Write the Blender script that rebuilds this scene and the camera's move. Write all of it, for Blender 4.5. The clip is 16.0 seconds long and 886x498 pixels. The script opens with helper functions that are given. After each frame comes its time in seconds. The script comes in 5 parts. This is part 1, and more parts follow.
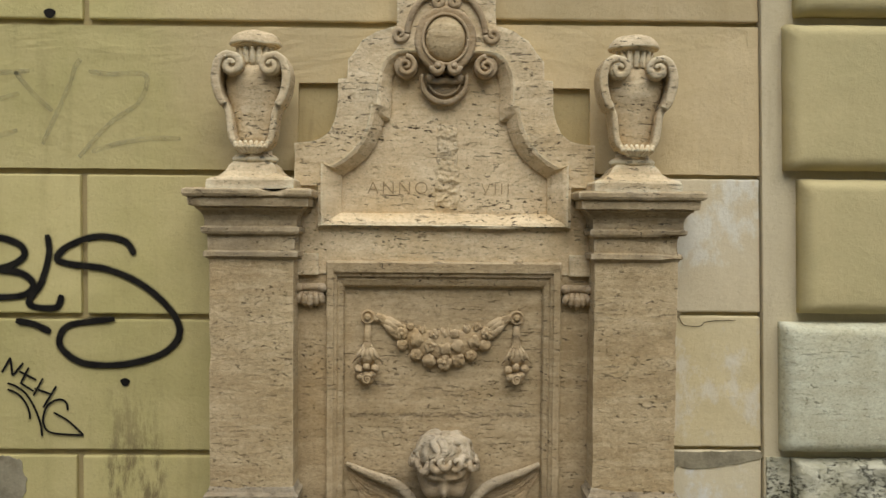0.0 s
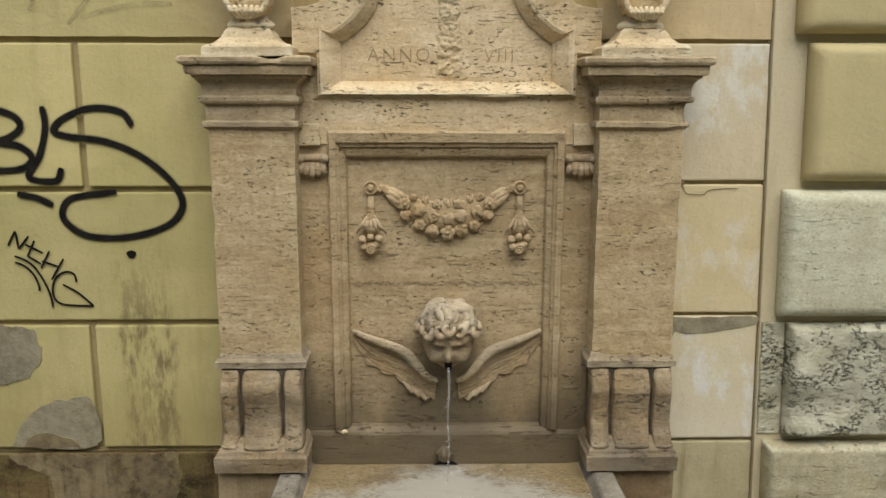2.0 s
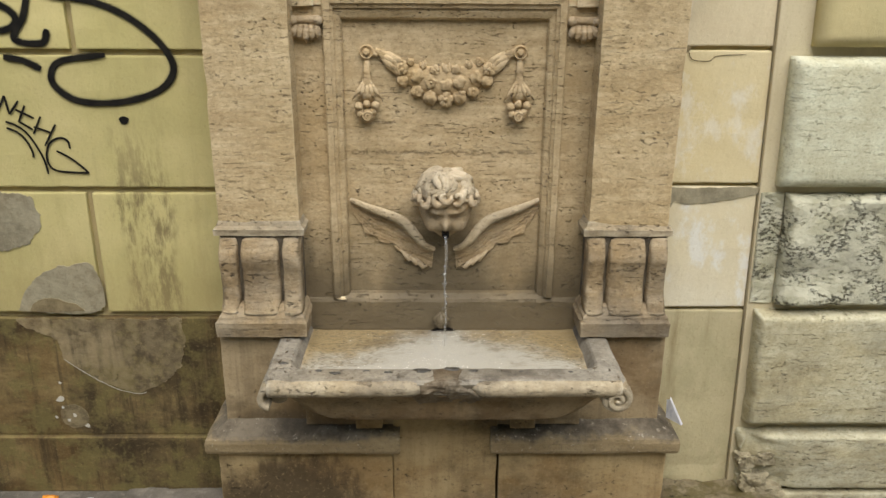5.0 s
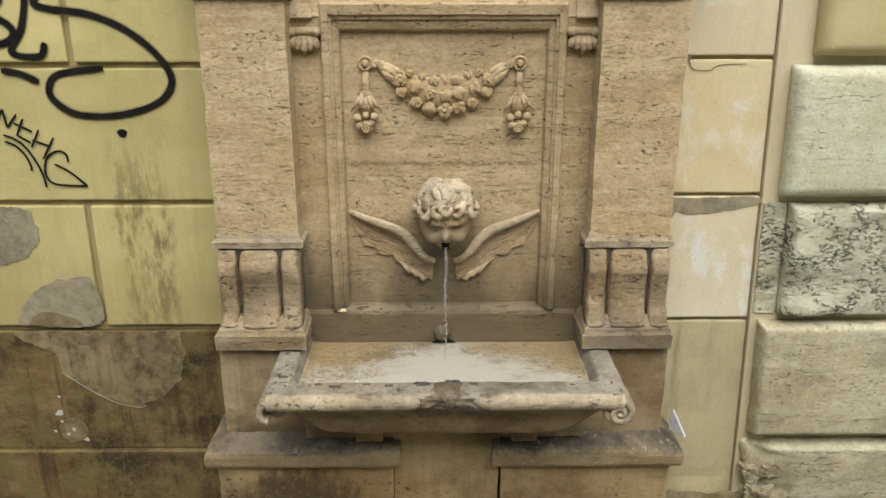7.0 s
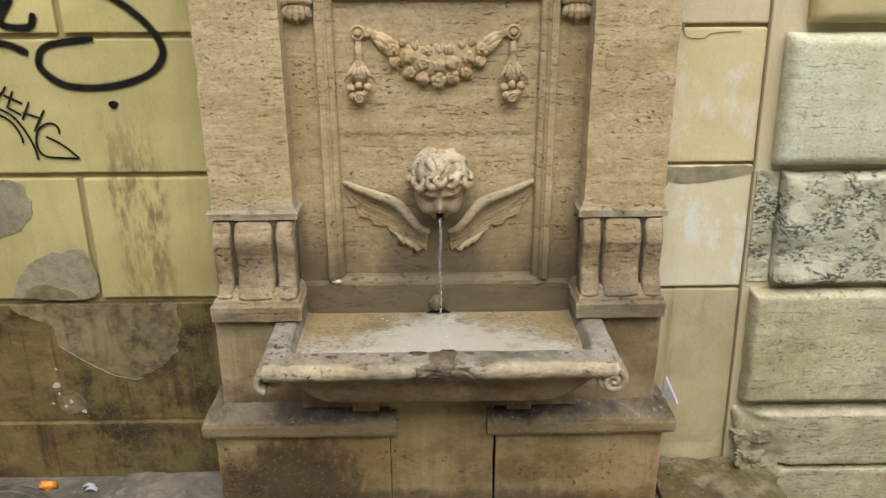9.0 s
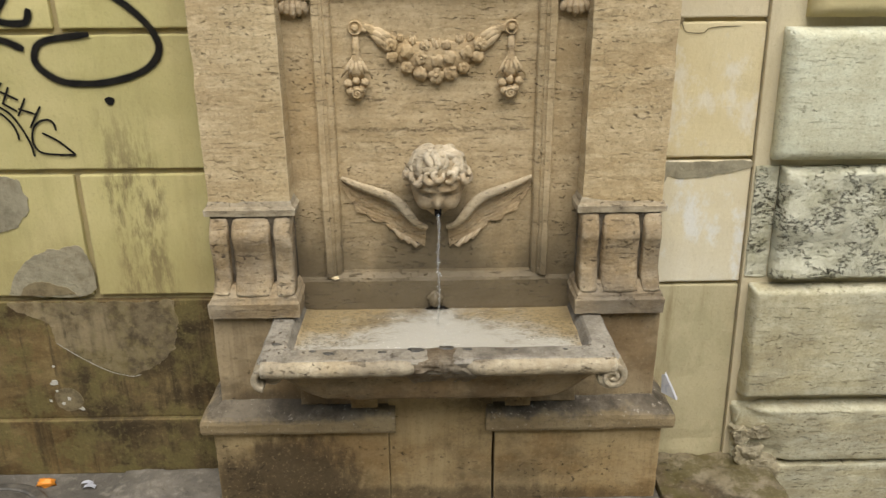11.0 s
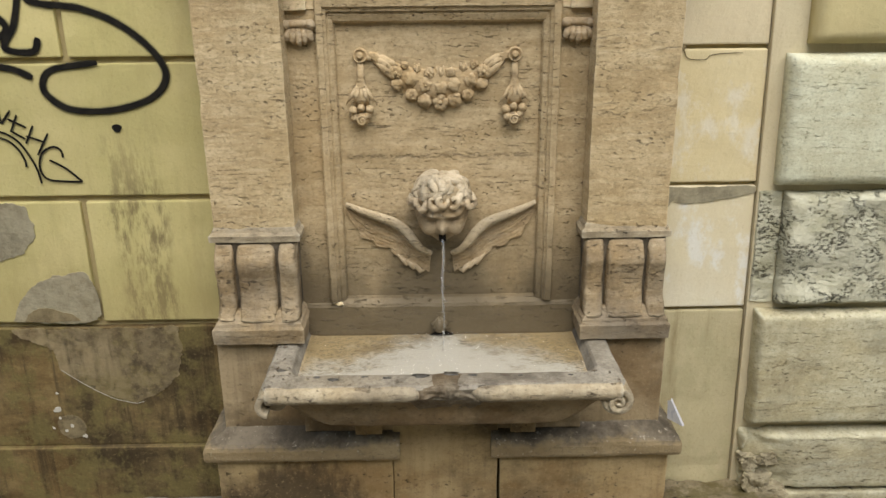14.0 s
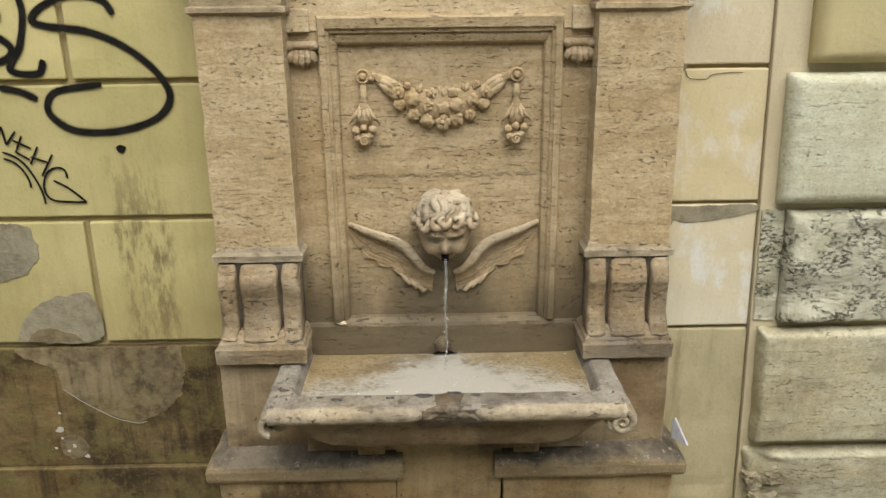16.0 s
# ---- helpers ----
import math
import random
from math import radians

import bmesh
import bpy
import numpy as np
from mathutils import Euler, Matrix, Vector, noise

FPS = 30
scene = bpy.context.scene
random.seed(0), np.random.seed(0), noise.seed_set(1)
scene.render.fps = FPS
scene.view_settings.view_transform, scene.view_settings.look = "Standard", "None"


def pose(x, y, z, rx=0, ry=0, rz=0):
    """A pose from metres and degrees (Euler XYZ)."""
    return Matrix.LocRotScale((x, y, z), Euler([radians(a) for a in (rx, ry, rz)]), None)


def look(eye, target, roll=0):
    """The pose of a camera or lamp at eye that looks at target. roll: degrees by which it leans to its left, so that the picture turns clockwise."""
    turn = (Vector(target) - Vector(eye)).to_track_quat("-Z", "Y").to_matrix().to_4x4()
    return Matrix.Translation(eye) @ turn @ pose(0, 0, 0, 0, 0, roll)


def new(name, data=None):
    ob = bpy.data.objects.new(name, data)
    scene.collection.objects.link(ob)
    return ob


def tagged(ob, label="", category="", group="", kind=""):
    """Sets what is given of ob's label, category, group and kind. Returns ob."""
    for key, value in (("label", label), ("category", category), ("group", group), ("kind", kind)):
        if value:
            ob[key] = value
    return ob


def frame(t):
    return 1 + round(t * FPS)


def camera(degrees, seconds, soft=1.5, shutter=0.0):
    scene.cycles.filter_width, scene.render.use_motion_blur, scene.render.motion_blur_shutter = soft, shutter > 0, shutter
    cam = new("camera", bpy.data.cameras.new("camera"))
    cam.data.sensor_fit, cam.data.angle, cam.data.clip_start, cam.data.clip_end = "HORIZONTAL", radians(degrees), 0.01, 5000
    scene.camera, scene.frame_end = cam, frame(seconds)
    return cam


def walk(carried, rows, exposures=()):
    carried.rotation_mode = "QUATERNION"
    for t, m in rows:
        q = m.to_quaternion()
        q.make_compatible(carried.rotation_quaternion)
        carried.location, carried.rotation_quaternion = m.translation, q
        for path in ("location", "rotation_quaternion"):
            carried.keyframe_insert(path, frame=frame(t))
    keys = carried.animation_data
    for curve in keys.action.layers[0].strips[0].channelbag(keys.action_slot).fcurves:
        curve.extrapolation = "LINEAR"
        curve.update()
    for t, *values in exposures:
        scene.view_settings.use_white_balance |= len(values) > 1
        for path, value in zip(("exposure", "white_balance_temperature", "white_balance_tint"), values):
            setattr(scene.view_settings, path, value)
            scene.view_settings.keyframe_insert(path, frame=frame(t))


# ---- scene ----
cam = camera(58.4, 16.0, soft=1.5)
PATH = [
    (0, (-0.032, -2.233, 1.648), (-0.006, -0.234, 1.577), 0.5),
    (0.5, (-0.041, -2.239, 1.65), (-0.013, -0.243, 1.534), 0.3),
    (1, (-0.038, -2.239, 1.644), (-0.017, -0.247, 1.459), 0.3),
    (1.5, (-0.04, -2.235, 1.637), (-0.011, -0.255, 1.351), 0.6),
    (2, (-0.048, -2.227, 1.626), (-0.014, -0.263, 1.25), 0.1),
    (2.5, (-0.043, -2.225, 1.614), (-0.011, -0.281, 1.146), 0.1),
    (3, (-0.046, -2.227, 1.605), (-0.006, -0.302, 1.065), 0.4),
    (3.5, (-0.042, -2.228, 1.584), (-0.007, -0.325, 0.971), 0.7),
    (6, (-0.026, -2.212, 1.599), (-0.006, -0.329, 0.926), -0.1),
    (6.5, (-0.023, -2.207, 1.599), (-0.002, -0.309, 0.969), -0.3),
    (7, (-0.023, -2.202, 1.603), (-0.005, -0.312, 0.949), -0.0),
    (7.5, (-0.021, -2.203, 1.599), (0.001, -0.322, 0.919), 0.0),
    (8, (-0.022, -2.205, 1.593), (0.004, -0.346, 0.856), 0.2),
    (8.5, (-0.026, -2.207, 1.594), (-0.001, -0.344, 0.868), 0.1),
    (9, (-0.026, -2.208, 1.6), (0.008, -0.342, 0.88), -0.2),
    (11.5, (-0.022, -2.199, 1.594), (0.014, -0.338, 0.863), -0.4),
    (12, (-0.024, -2.198, 1.59), (0.011, -0.337, 0.858), -0.7),
    (12.5, (-0.022, -2.198, 1.592), (0.01, -0.337, 0.861), -0.6),
    (13, (-0.024, -2.2, 1.592), (0.007, -0.34, 0.858), -0.5),
    (13.5, (-0.021, -2.203, 1.589), (0.006, -0.334, 0.876), -0.5),
    (14, (-0.027, -2.205, 1.594), (0.002, -0.319, 0.929), -0.5),
    (14.5, (-0.028, -2.206, 1.597), (-0.003, -0.309, 0.966), -0.6),
    (15, (-0.02, -2.205, 1.605), (-0.001, -0.302, 0.99), -0.6),
    (15.5, (-0.021, -2.204, 1.605), (0.0, -0.305, 0.978), -0.6),
    (16, (-0.027, -2.204, 1.605), (-0.004, -0.305, 0.977), -0.7),
]
walk(cam, [(t, look(eye, target, roll)) for t, eye, target, roll in PATH], exposures=[(0.0, -0.05), (1.5, 0.02), (3.5, 0.27), (6.0, 0.48), (9.0, 0.46), (12.5, 0.46), (16.0, 0.44)])

# ---------- light ----------
world = bpy.data.worlds.new("sky")
scene.world = world
world.use_nodes = True
wn = world.node_tree
sky = wn.nodes.new("ShaderNodeTexSky")
sky.sky_type = "NISHITA"
sky.sun_disc = False
sky.sun_elevation, sky.sun_rotation = radians(56), radians(174)
wn.links.new(sky.outputs[0], wn.nodes["Background"].inputs[0])
wn.nodes["Background"].inputs[1].default_value = 0.15
sun = new("sun", bpy.data.lights.new("sun", "SUN"))
sun.data.energy, sun.data.angle, sun.data.color = 3.25, radians(60), (1.0, 0.95, 0.86)
sun.matrix_world = look((0.7, -4.4, 8.2), (0, 0, 1.2))


# ---------- materials ----------
class Mat:
    """A short way to write a node material on world coordinates."""

    def __init__(self, name, rough=0.8, spec=0.3):
        self.m = bpy.data.materials.new(name)
        self.m.use_nodes = True
        self.t = self.m.node_tree
        self.b = self.t.nodes["Principled BSDF"]
        self.b.inputs["Roughness"].default_value = rough
        self.b.inputs["Specular IOR Level"].default_value = spec
        self.pos = self.t.nodes.new("ShaderNodeNewGeometry").outputs["Position"]

    def link(self, a, b):
        self.t.links.new(a, b)

    def warp(self, scale, loc=(0, 0, 0)):
        n = self.t.nodes.new("ShaderNodeMapping")
        n.inputs["Scale"].default_value = scale
        n.inputs["Location"].default_value = loc
        self.link(self.pos, n.inputs[0])
        return n.outputs[0]

    def noise(self, scale, size=1.0, detail=6, rough=0.6, loc=(0, 0, 0)):
        n = self.t.nodes.new("ShaderNodeTexNoise")
        n.inputs["Scale"].default_value = size
        n.inputs["Detail"].default_value = detail
        n.inputs["Roughness"].default_value = rough
        self.link(self.warp(scale, loc), n.inputs["Vector"])
        return n.outputs["Fac"]

    def ramp(self, fac, lo, hi, a=0.0, b=1.0):
        n = self.t.nodes.new("ShaderNodeMapRange")
        n.interpolation_type = "SMOOTHSTEP"
        for i, v in zip((1, 2, 3, 4), (lo, hi, a, b)):
            n.inputs[i].default_value = v
        self.link(fac, n.inputs[0])
        return n.outputs[0]

    def math(self, op, a, b=None):
        n = self.t.nodes.new("ShaderNodeMath")
        n.operation = op
        for i, v in enumerate((a, b)):
            if v is None:
                continue
            if isinstance(v, (int, float)):
                n.inputs[i].default_value = v
            else:
                self.link(v, n.inputs[i])
        return n.outputs[0]

    def axis(self, k):
        n = self.t.nodes.new("ShaderNodeSeparateXYZ")
        self.link(self.pos, n.inputs[0])
        return n.outputs[k]

    def mix(self, fac, a, b, mode="MIX"):
        n = self.t.nodes.new("ShaderNodeMix")
        n.data_type = "RGBA"
        n.blend_type = mode
        for i, v in ((0, fac), (6, a), (7, b)):
            if isinstance(v, (int, float)):
                n.inputs[i].default_value = v
            elif isinstance(v, tuple):
                n.inputs[i].default_value = (*v, 1)
            else:
                self.link(v, n.inputs[i])
        return n.outputs[2]

    def random(self):
        return self.t.nodes.new("ShaderNodeObjectInfo").outputs["Random"]

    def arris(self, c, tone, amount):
        """Paler worn stone and painted edge highlights along proud edges, broken up by noise."""
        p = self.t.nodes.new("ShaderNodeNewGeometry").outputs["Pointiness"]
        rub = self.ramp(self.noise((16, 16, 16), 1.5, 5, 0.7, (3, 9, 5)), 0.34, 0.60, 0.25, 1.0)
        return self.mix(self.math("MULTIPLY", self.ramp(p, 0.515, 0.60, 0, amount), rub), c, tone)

    def color(self, c):
        if isinstance(c, tuple):
            self.b.inputs["Base Color"].default_value = (*c, 1)
        else:
            self.link(c, self.b.inputs["Base Color"])

    def bump(self, *layers):
        last = None
        for height, dist in layers:
            n = self.t.nodes.new("ShaderNodeBump")
            n.inputs["Strength"].default_value = 1.0
            n.inputs["Distance"].default_value = dist
            self.link(height, n.inputs["Height"])
            if last:
                self.link(last, n.inputs["Normal"])
            last = n.outputs[0]
        self.link(last, self.b.inputs["Normal"])


def travertine(name, light, mid, dark, pits=1.0, damp=False, grey=0.0, soot=0.0, relief=1.0):
    m = Mat(name, 0.82, 0.25)
    band = m.noise((1.1, 1.1, 7), 1.6, 4, 0.55)
    fine = m.noise((4, 4, 26), 1.7, 6, 0.6)
    c = m.mix(m.ramp(band, 0.32, 0.68), dark, mid)
    c = m.mix(m.ramp(fine, 0.42, 0.70, 0, 0.6), c, light)
    blot = m.noise((2, 2, 2), 1.7, 6, 0.62, (3, 1, 2))
    c = m.mix(m.ramp(blot, 0.48, 0.70, 0, 0.6), c, (mid[0] * 0.84, mid[1] * 0.76, mid[2] * 0.62))
    run = m.noise((11, 11, 1.1), 1.4, 5, 0.6, (2, 6, 1))
    c = m.mix(m.ramp(run, 0.52, 0.75, 0, 0.35), c, (dark[0] * 0.7, dark[1] * 0.66, dark[2] * 0.6))
    zone = m.ramp(m.noise((1.6, 1.6, 6), 2.4, 5, 0.65, (7, 2, 5)), 0.50, 0.62)
    hole = m.ramp(m.noise((42, 42, 95), 1.5, 3, 0.55), 0.60, 0.67)
    big = m.ramp(m.noise((26, 26, 60), 1.5, 4, 0.6, (4, 4, 4)), 0.665 - 0.03 * max(0.0, pits - 1.2), 0.705 - 0.03 * max(0.0, pits - 1.2))
    hole = m.math("MAXIMUM", m.math("MULTIPLY", hole, m.math("MULTIPLY", zone, pits)), m.math("MULTIPLY", big, min(1.0, pits * 0.7)))
    dash = m.ramp(m.noise((15, 15, 120), 1.5, 4, 0.6, (6, 2, 8)), 0.60, 0.66)
    where = m.ramp(m.noise((2.2, 2.2, 10), 1.8, 4, 0.6, (1, 5, 3)), 0.47, 0.58)
    hole = m.math("MAXIMUM", hole, m.math("MULTIPLY", m.math("MULTIPLY", dash, where), min(1.0, 0.6 * pits)))
    mottle = m.noise((24, 24, 36), 1.5, 5, 0.7, (8, 8, 2))
    c = m.mix(m.ramp(mottle, 0.36, 0.62, 0.34, 0.0), c, (dark[0] * 0.72, dark[1] * 0.68, dark[2] * 0.6))
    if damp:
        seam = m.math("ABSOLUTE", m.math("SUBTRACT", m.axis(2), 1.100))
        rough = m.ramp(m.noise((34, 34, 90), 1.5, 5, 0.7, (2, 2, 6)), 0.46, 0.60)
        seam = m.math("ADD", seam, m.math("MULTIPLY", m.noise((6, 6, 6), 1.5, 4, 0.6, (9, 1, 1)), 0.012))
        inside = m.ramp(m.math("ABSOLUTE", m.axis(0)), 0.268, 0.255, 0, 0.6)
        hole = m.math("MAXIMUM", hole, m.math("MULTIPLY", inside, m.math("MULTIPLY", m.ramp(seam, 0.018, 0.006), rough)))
    c = m.mix(m.math("MULTIPLY", hole, 0.72), c, (0.12, 0.085, 0.05))
    speck = m.noise((75, 75, 110), 1.4, 4, 0.65, (5, 3, 9))
    c = m.mix(m.ramp(speck, 0.52, 0.68, 0, 0.5), c, (dark[0] * 0.5, dark[1] * 0.52, dark[2] * 0.46))
    c = m.mix(m.ramp(speck, 0.44, 0.30, 0, 0.3), c, (min(0.85, light[0] * 1.15), min(0.8, light[1] * 1.15), min(0.7, light[2] * 1.15)))
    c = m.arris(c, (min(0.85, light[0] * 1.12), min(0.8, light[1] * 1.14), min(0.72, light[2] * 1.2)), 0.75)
    if soot:
        s = m.ramp(m.noise((3, 3, 2), 2.0, 7, 0.7, (9, 4, 1)), 0.40, 0.66, 0, soot)
        c = m.mix(s, c, (0.075, 0.06, 0.045))
    if grey:
        g = m.ramp(m.noise((4, 4, 4), 1.4, 6, 0.65, (1, 8, 3)), 0.4, 0.66, 0, grey)
        c = m.mix(g, c, (0.30, 0.26, 0.19))
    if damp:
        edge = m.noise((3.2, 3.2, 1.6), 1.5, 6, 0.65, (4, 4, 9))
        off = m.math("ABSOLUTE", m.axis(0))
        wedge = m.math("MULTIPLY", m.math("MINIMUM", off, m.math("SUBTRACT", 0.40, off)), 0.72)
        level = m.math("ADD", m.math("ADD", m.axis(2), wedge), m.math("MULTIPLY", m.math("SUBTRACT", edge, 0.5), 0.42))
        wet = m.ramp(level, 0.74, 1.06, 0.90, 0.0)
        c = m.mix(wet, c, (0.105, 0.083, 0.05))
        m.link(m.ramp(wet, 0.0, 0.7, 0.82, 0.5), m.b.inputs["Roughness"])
    m.color(c)
    m.bump((m.noise((9, 9, 18), 1.5, 7, 0.72), 0.004 * relief), (m.math("SUBTRACT", 1.0, hole), 0.004), (m.noise((90, 90, 120), 1.0, 4, 0.65), 0.0022))
    return m.m


def soiled(name, tan, pale, dirt, amount, moss=None, pores=1.0, blots=(), runs=0.35):
    """Stone under running dirt: clouds, runs and a few pores."""
    m = Mat(name, 0.8, 0.25)
    c = m.mix(m.ramp(m.noise((2.2, 2.2, 2.8), 1.6, 6, 0.6, (1, 2, 3)), 0.35, 0.65), tan, pale)
    c = m.mix(m.ramp(m.noise((5, 5, 16), 1.6, 5, 0.6, (5, 1, 3)), 0.45, 0.7, 0, 0.4), c, pale)
    cloud = m.ramp(m.noise((2.4, 2.4, 3.4), 1.5, 7, 0.68, (9, 4, 1)), 0.42, 0.64, 0, amount)
    c = m.mix(cloud, c, dirt)
    rust = m.ramp(m.noise((1.5, 1.5, 1.9), 1.7, 6, 0.62, (7, 3, 6)), 0.46, 0.60, 0, 0.6)
    c = m.mix(rust, c, (tan[0] * 0.62, tan[1] * 0.50, tan[2] * 0.36))
    run = m.ramp(m.noise((22, 22, 1.3), 1.4, 6, 0.68, (3, 7, 2)), 0.46, 0.66, 0, amount * runs)
    c = m.mix(run, c, (dirt[0] * 0.8, dirt[1] * 0.8, dirt[2] * 0.8))
    for bx, bz, rx, rz, k in blots:
        u = m.math("DIVIDE", m.math("SUBTRACT", m.axis(0), bx), rx)
        w = m.math("DIVIDE", m.math("SUBTRACT", m.axis(2), bz), rz)
        far = m.math("ADD", m.math("MULTIPLY", u, u), m.math("MULTIPLY", w, w))
        far = m.math("ADD", far, m.math("MULTIPLY", m.math("SUBTRACT", m.noise((9, 9, 4), 1.6, 6, 0.7, (bx, 3, 1)), 0.5), 2.4))
        c = m.mix(m.ramp(far, 1.1, 0.2, 0, k), c, dirt)
    if moss:
        c = m.mix(m.ramp(m.noise((6, 6, 6), 1.6, 7, 0.7, (4, 9, 4)), 0.46, 0.6, 0, 0.8), c, moss)
    pore = m.math("MULTIPLY", m.ramp(m.noise((38, 38, 70), 1.5, 4, 0.6), 0.60, 0.67), m.ramp(m.noise((3, 3, 5), 1.8, 4, 0.6, (6, 6, 1)), 0.48, 0.6, 0, pores))
    speck = m.noise((70, 70, 80), 1.4, 4, 0.65, (2, 3, 9))
    c = m.mix(m.ramp(speck, 0.52, 0.70, 0, 0.25), c, dirt)
    c = m.mix(m.ramp(speck, 0.44, 0.30, 0, 0.35), c, pale)
    c = m.mix(m.math("MULTIPLY", pore, 0.7), c, (dirt[0] * 0.6, dirt[1] * 0.6, dirt[2] * 0.6))
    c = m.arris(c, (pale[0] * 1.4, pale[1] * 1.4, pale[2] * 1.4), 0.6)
    m.color(c)
    m.bump((m.noise((10, 10, 14), 1.5, 7, 0.72), 0.005), (m.math("SUBTRACT", 1.0, pore), 0.003), (m.noise((90, 90, 110), 1.0, 3, 0.6), 0.0012))
    return m.m


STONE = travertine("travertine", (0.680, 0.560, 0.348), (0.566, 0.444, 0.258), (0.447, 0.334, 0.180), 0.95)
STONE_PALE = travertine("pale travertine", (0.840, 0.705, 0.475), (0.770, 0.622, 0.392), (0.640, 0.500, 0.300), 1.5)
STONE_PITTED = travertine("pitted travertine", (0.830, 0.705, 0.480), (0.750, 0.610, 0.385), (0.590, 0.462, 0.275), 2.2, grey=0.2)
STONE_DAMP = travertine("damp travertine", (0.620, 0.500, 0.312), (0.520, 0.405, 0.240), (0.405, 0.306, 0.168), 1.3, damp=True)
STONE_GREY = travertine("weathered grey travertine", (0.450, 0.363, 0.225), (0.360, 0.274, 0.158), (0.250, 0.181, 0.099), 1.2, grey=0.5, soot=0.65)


def ledge_stone():
    """Tan stone whose sloping top carries a grey crust of soot with a ragged edge."""
    m = Mat("sooty ledge stone", 0.8, 0.25)
    c = m.mix(m.ramp(m.noise((3, 3, 4), 1.6, 6, 0.6), 0.35, 0.65), (0.225, 0.168, 0.088), (0.315, 0.245, 0.138))
    c = m.mix(m.ramp(m.noise((9, 9, 24), 1.6, 5, 0.6, (5, 1, 3)), 0.45, 0.7, 0, 0.5), c, (0.20, 0.145, 0.075))
    edge = m.math("ADD", m.axis(2), m.math("MULTIPLY", m.math("SUBTRACT", m.noise((7, 7, 7), 1.6, 6, 0.7, (2, 8, 1)), 0.5), 0.10))
    crust = m.ramp(edge, 0.276, 0.304, 0, 0.92)
    grey = m.mix(m.ramp(m.noise((5, 5, 5), 1.7, 6, 0.7, (4, 1, 7)), 0.36, 0.62), (0.050, 0.042, 0.031), (0.165, 0.138, 0.100))
    c = m.mix(crust, c, grey)
    c = m.mix(m.ramp(m.noise((60, 60, 70), 1.4, 5, 0.7), 0.52, 0.68, 0, 0.5), c, (0.10, 0.082, 0.055))
    c = m.mix(m.ramp(m.noise((40, 40, 40), 1.4, 5, 0.7, (3, 3, 3)), 0.60, 0.68, 0, 0.5), c, (0.50, 0.44, 0.34))
    m.color(c)
    m.bump((m.noise((11, 11, 14), 1.5, 7, 0.72), 0.006), (m.noise((90, 90, 110), 1.0, 3, 0.6), 0.0015))
    return m.m


STONE_LEDGE = ledge_stone()
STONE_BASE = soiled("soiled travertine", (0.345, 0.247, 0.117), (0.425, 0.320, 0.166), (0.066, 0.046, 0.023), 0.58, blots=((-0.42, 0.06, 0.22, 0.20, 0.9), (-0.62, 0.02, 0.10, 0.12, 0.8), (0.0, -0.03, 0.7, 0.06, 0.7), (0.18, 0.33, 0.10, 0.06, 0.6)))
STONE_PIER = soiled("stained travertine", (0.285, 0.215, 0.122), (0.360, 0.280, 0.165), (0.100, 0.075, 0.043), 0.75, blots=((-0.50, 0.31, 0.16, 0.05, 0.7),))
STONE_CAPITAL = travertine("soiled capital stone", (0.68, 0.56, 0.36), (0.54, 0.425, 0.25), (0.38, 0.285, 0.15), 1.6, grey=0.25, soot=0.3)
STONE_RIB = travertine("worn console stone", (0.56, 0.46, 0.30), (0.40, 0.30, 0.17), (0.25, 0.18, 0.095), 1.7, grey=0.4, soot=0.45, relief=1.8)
STONE_UNDER = soiled("brown bowl stone", (0.27, 0.20, 0.11), (0.345, 0.265, 0.155), (0.09, 0.066, 0.038), 0.7)
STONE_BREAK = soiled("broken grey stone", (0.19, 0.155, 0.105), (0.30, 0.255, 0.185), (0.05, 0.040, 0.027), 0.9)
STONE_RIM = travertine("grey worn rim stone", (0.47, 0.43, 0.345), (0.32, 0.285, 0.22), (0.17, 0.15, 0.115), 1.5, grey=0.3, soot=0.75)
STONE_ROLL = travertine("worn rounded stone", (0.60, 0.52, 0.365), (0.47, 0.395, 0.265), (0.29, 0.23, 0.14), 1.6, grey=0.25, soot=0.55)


# ---------- mesh helpers ----------
def part(name, bm, material, parent=None, label="", smooth=False):
    me = bpy.data.meshes.new(name)
    bmesh.ops.recalc_face_normals(bm, faces=bm.faces)
    bm.to_mesh(me)
    bm.free()
    me.materials.append(material)
    if smooth:
        me.polygons.foreach_set("use_smooth", [True] * len(me.polygons))
    ob = new(name, me)
    if parent:
        ob.parent = parent
    if label:
        ob["label"] = label
    return ob


def thing(name, label, category, group="", at=(0, 0, 0)):
    ob = new(name)
    ob.location = at
    ob.empty_display_size = 0.05
    return tagged(ob, label, category, group)


def box(x0, x1, y0, y1, z0, z1, bevel=0.004):
    bm = bmesh.new()
    add_box(bm, x0, x1, y0, y1, z0, z1)
    if bevel:
        bmesh.ops.bevel(bm, geom=bm.edges[:], offset=bevel, segments=2, affect="EDGES", profile=0.6)
    return bm


def add_box(bm, x0, x1, y0, y1, z0, z1):
    v = [bm.verts.new((x, y, z)) for x in (x0, x1) for y in (y0, y1) for z in (z0, z1)]
    for f in ((0, 1, 3, 2), (4, 6, 7, 5), (0, 4, 5, 1), (2, 3, 7, 6), (0, 2, 6, 4), (1, 5, 7, 3)):
        bm.faces.new([v[i] for i in f])


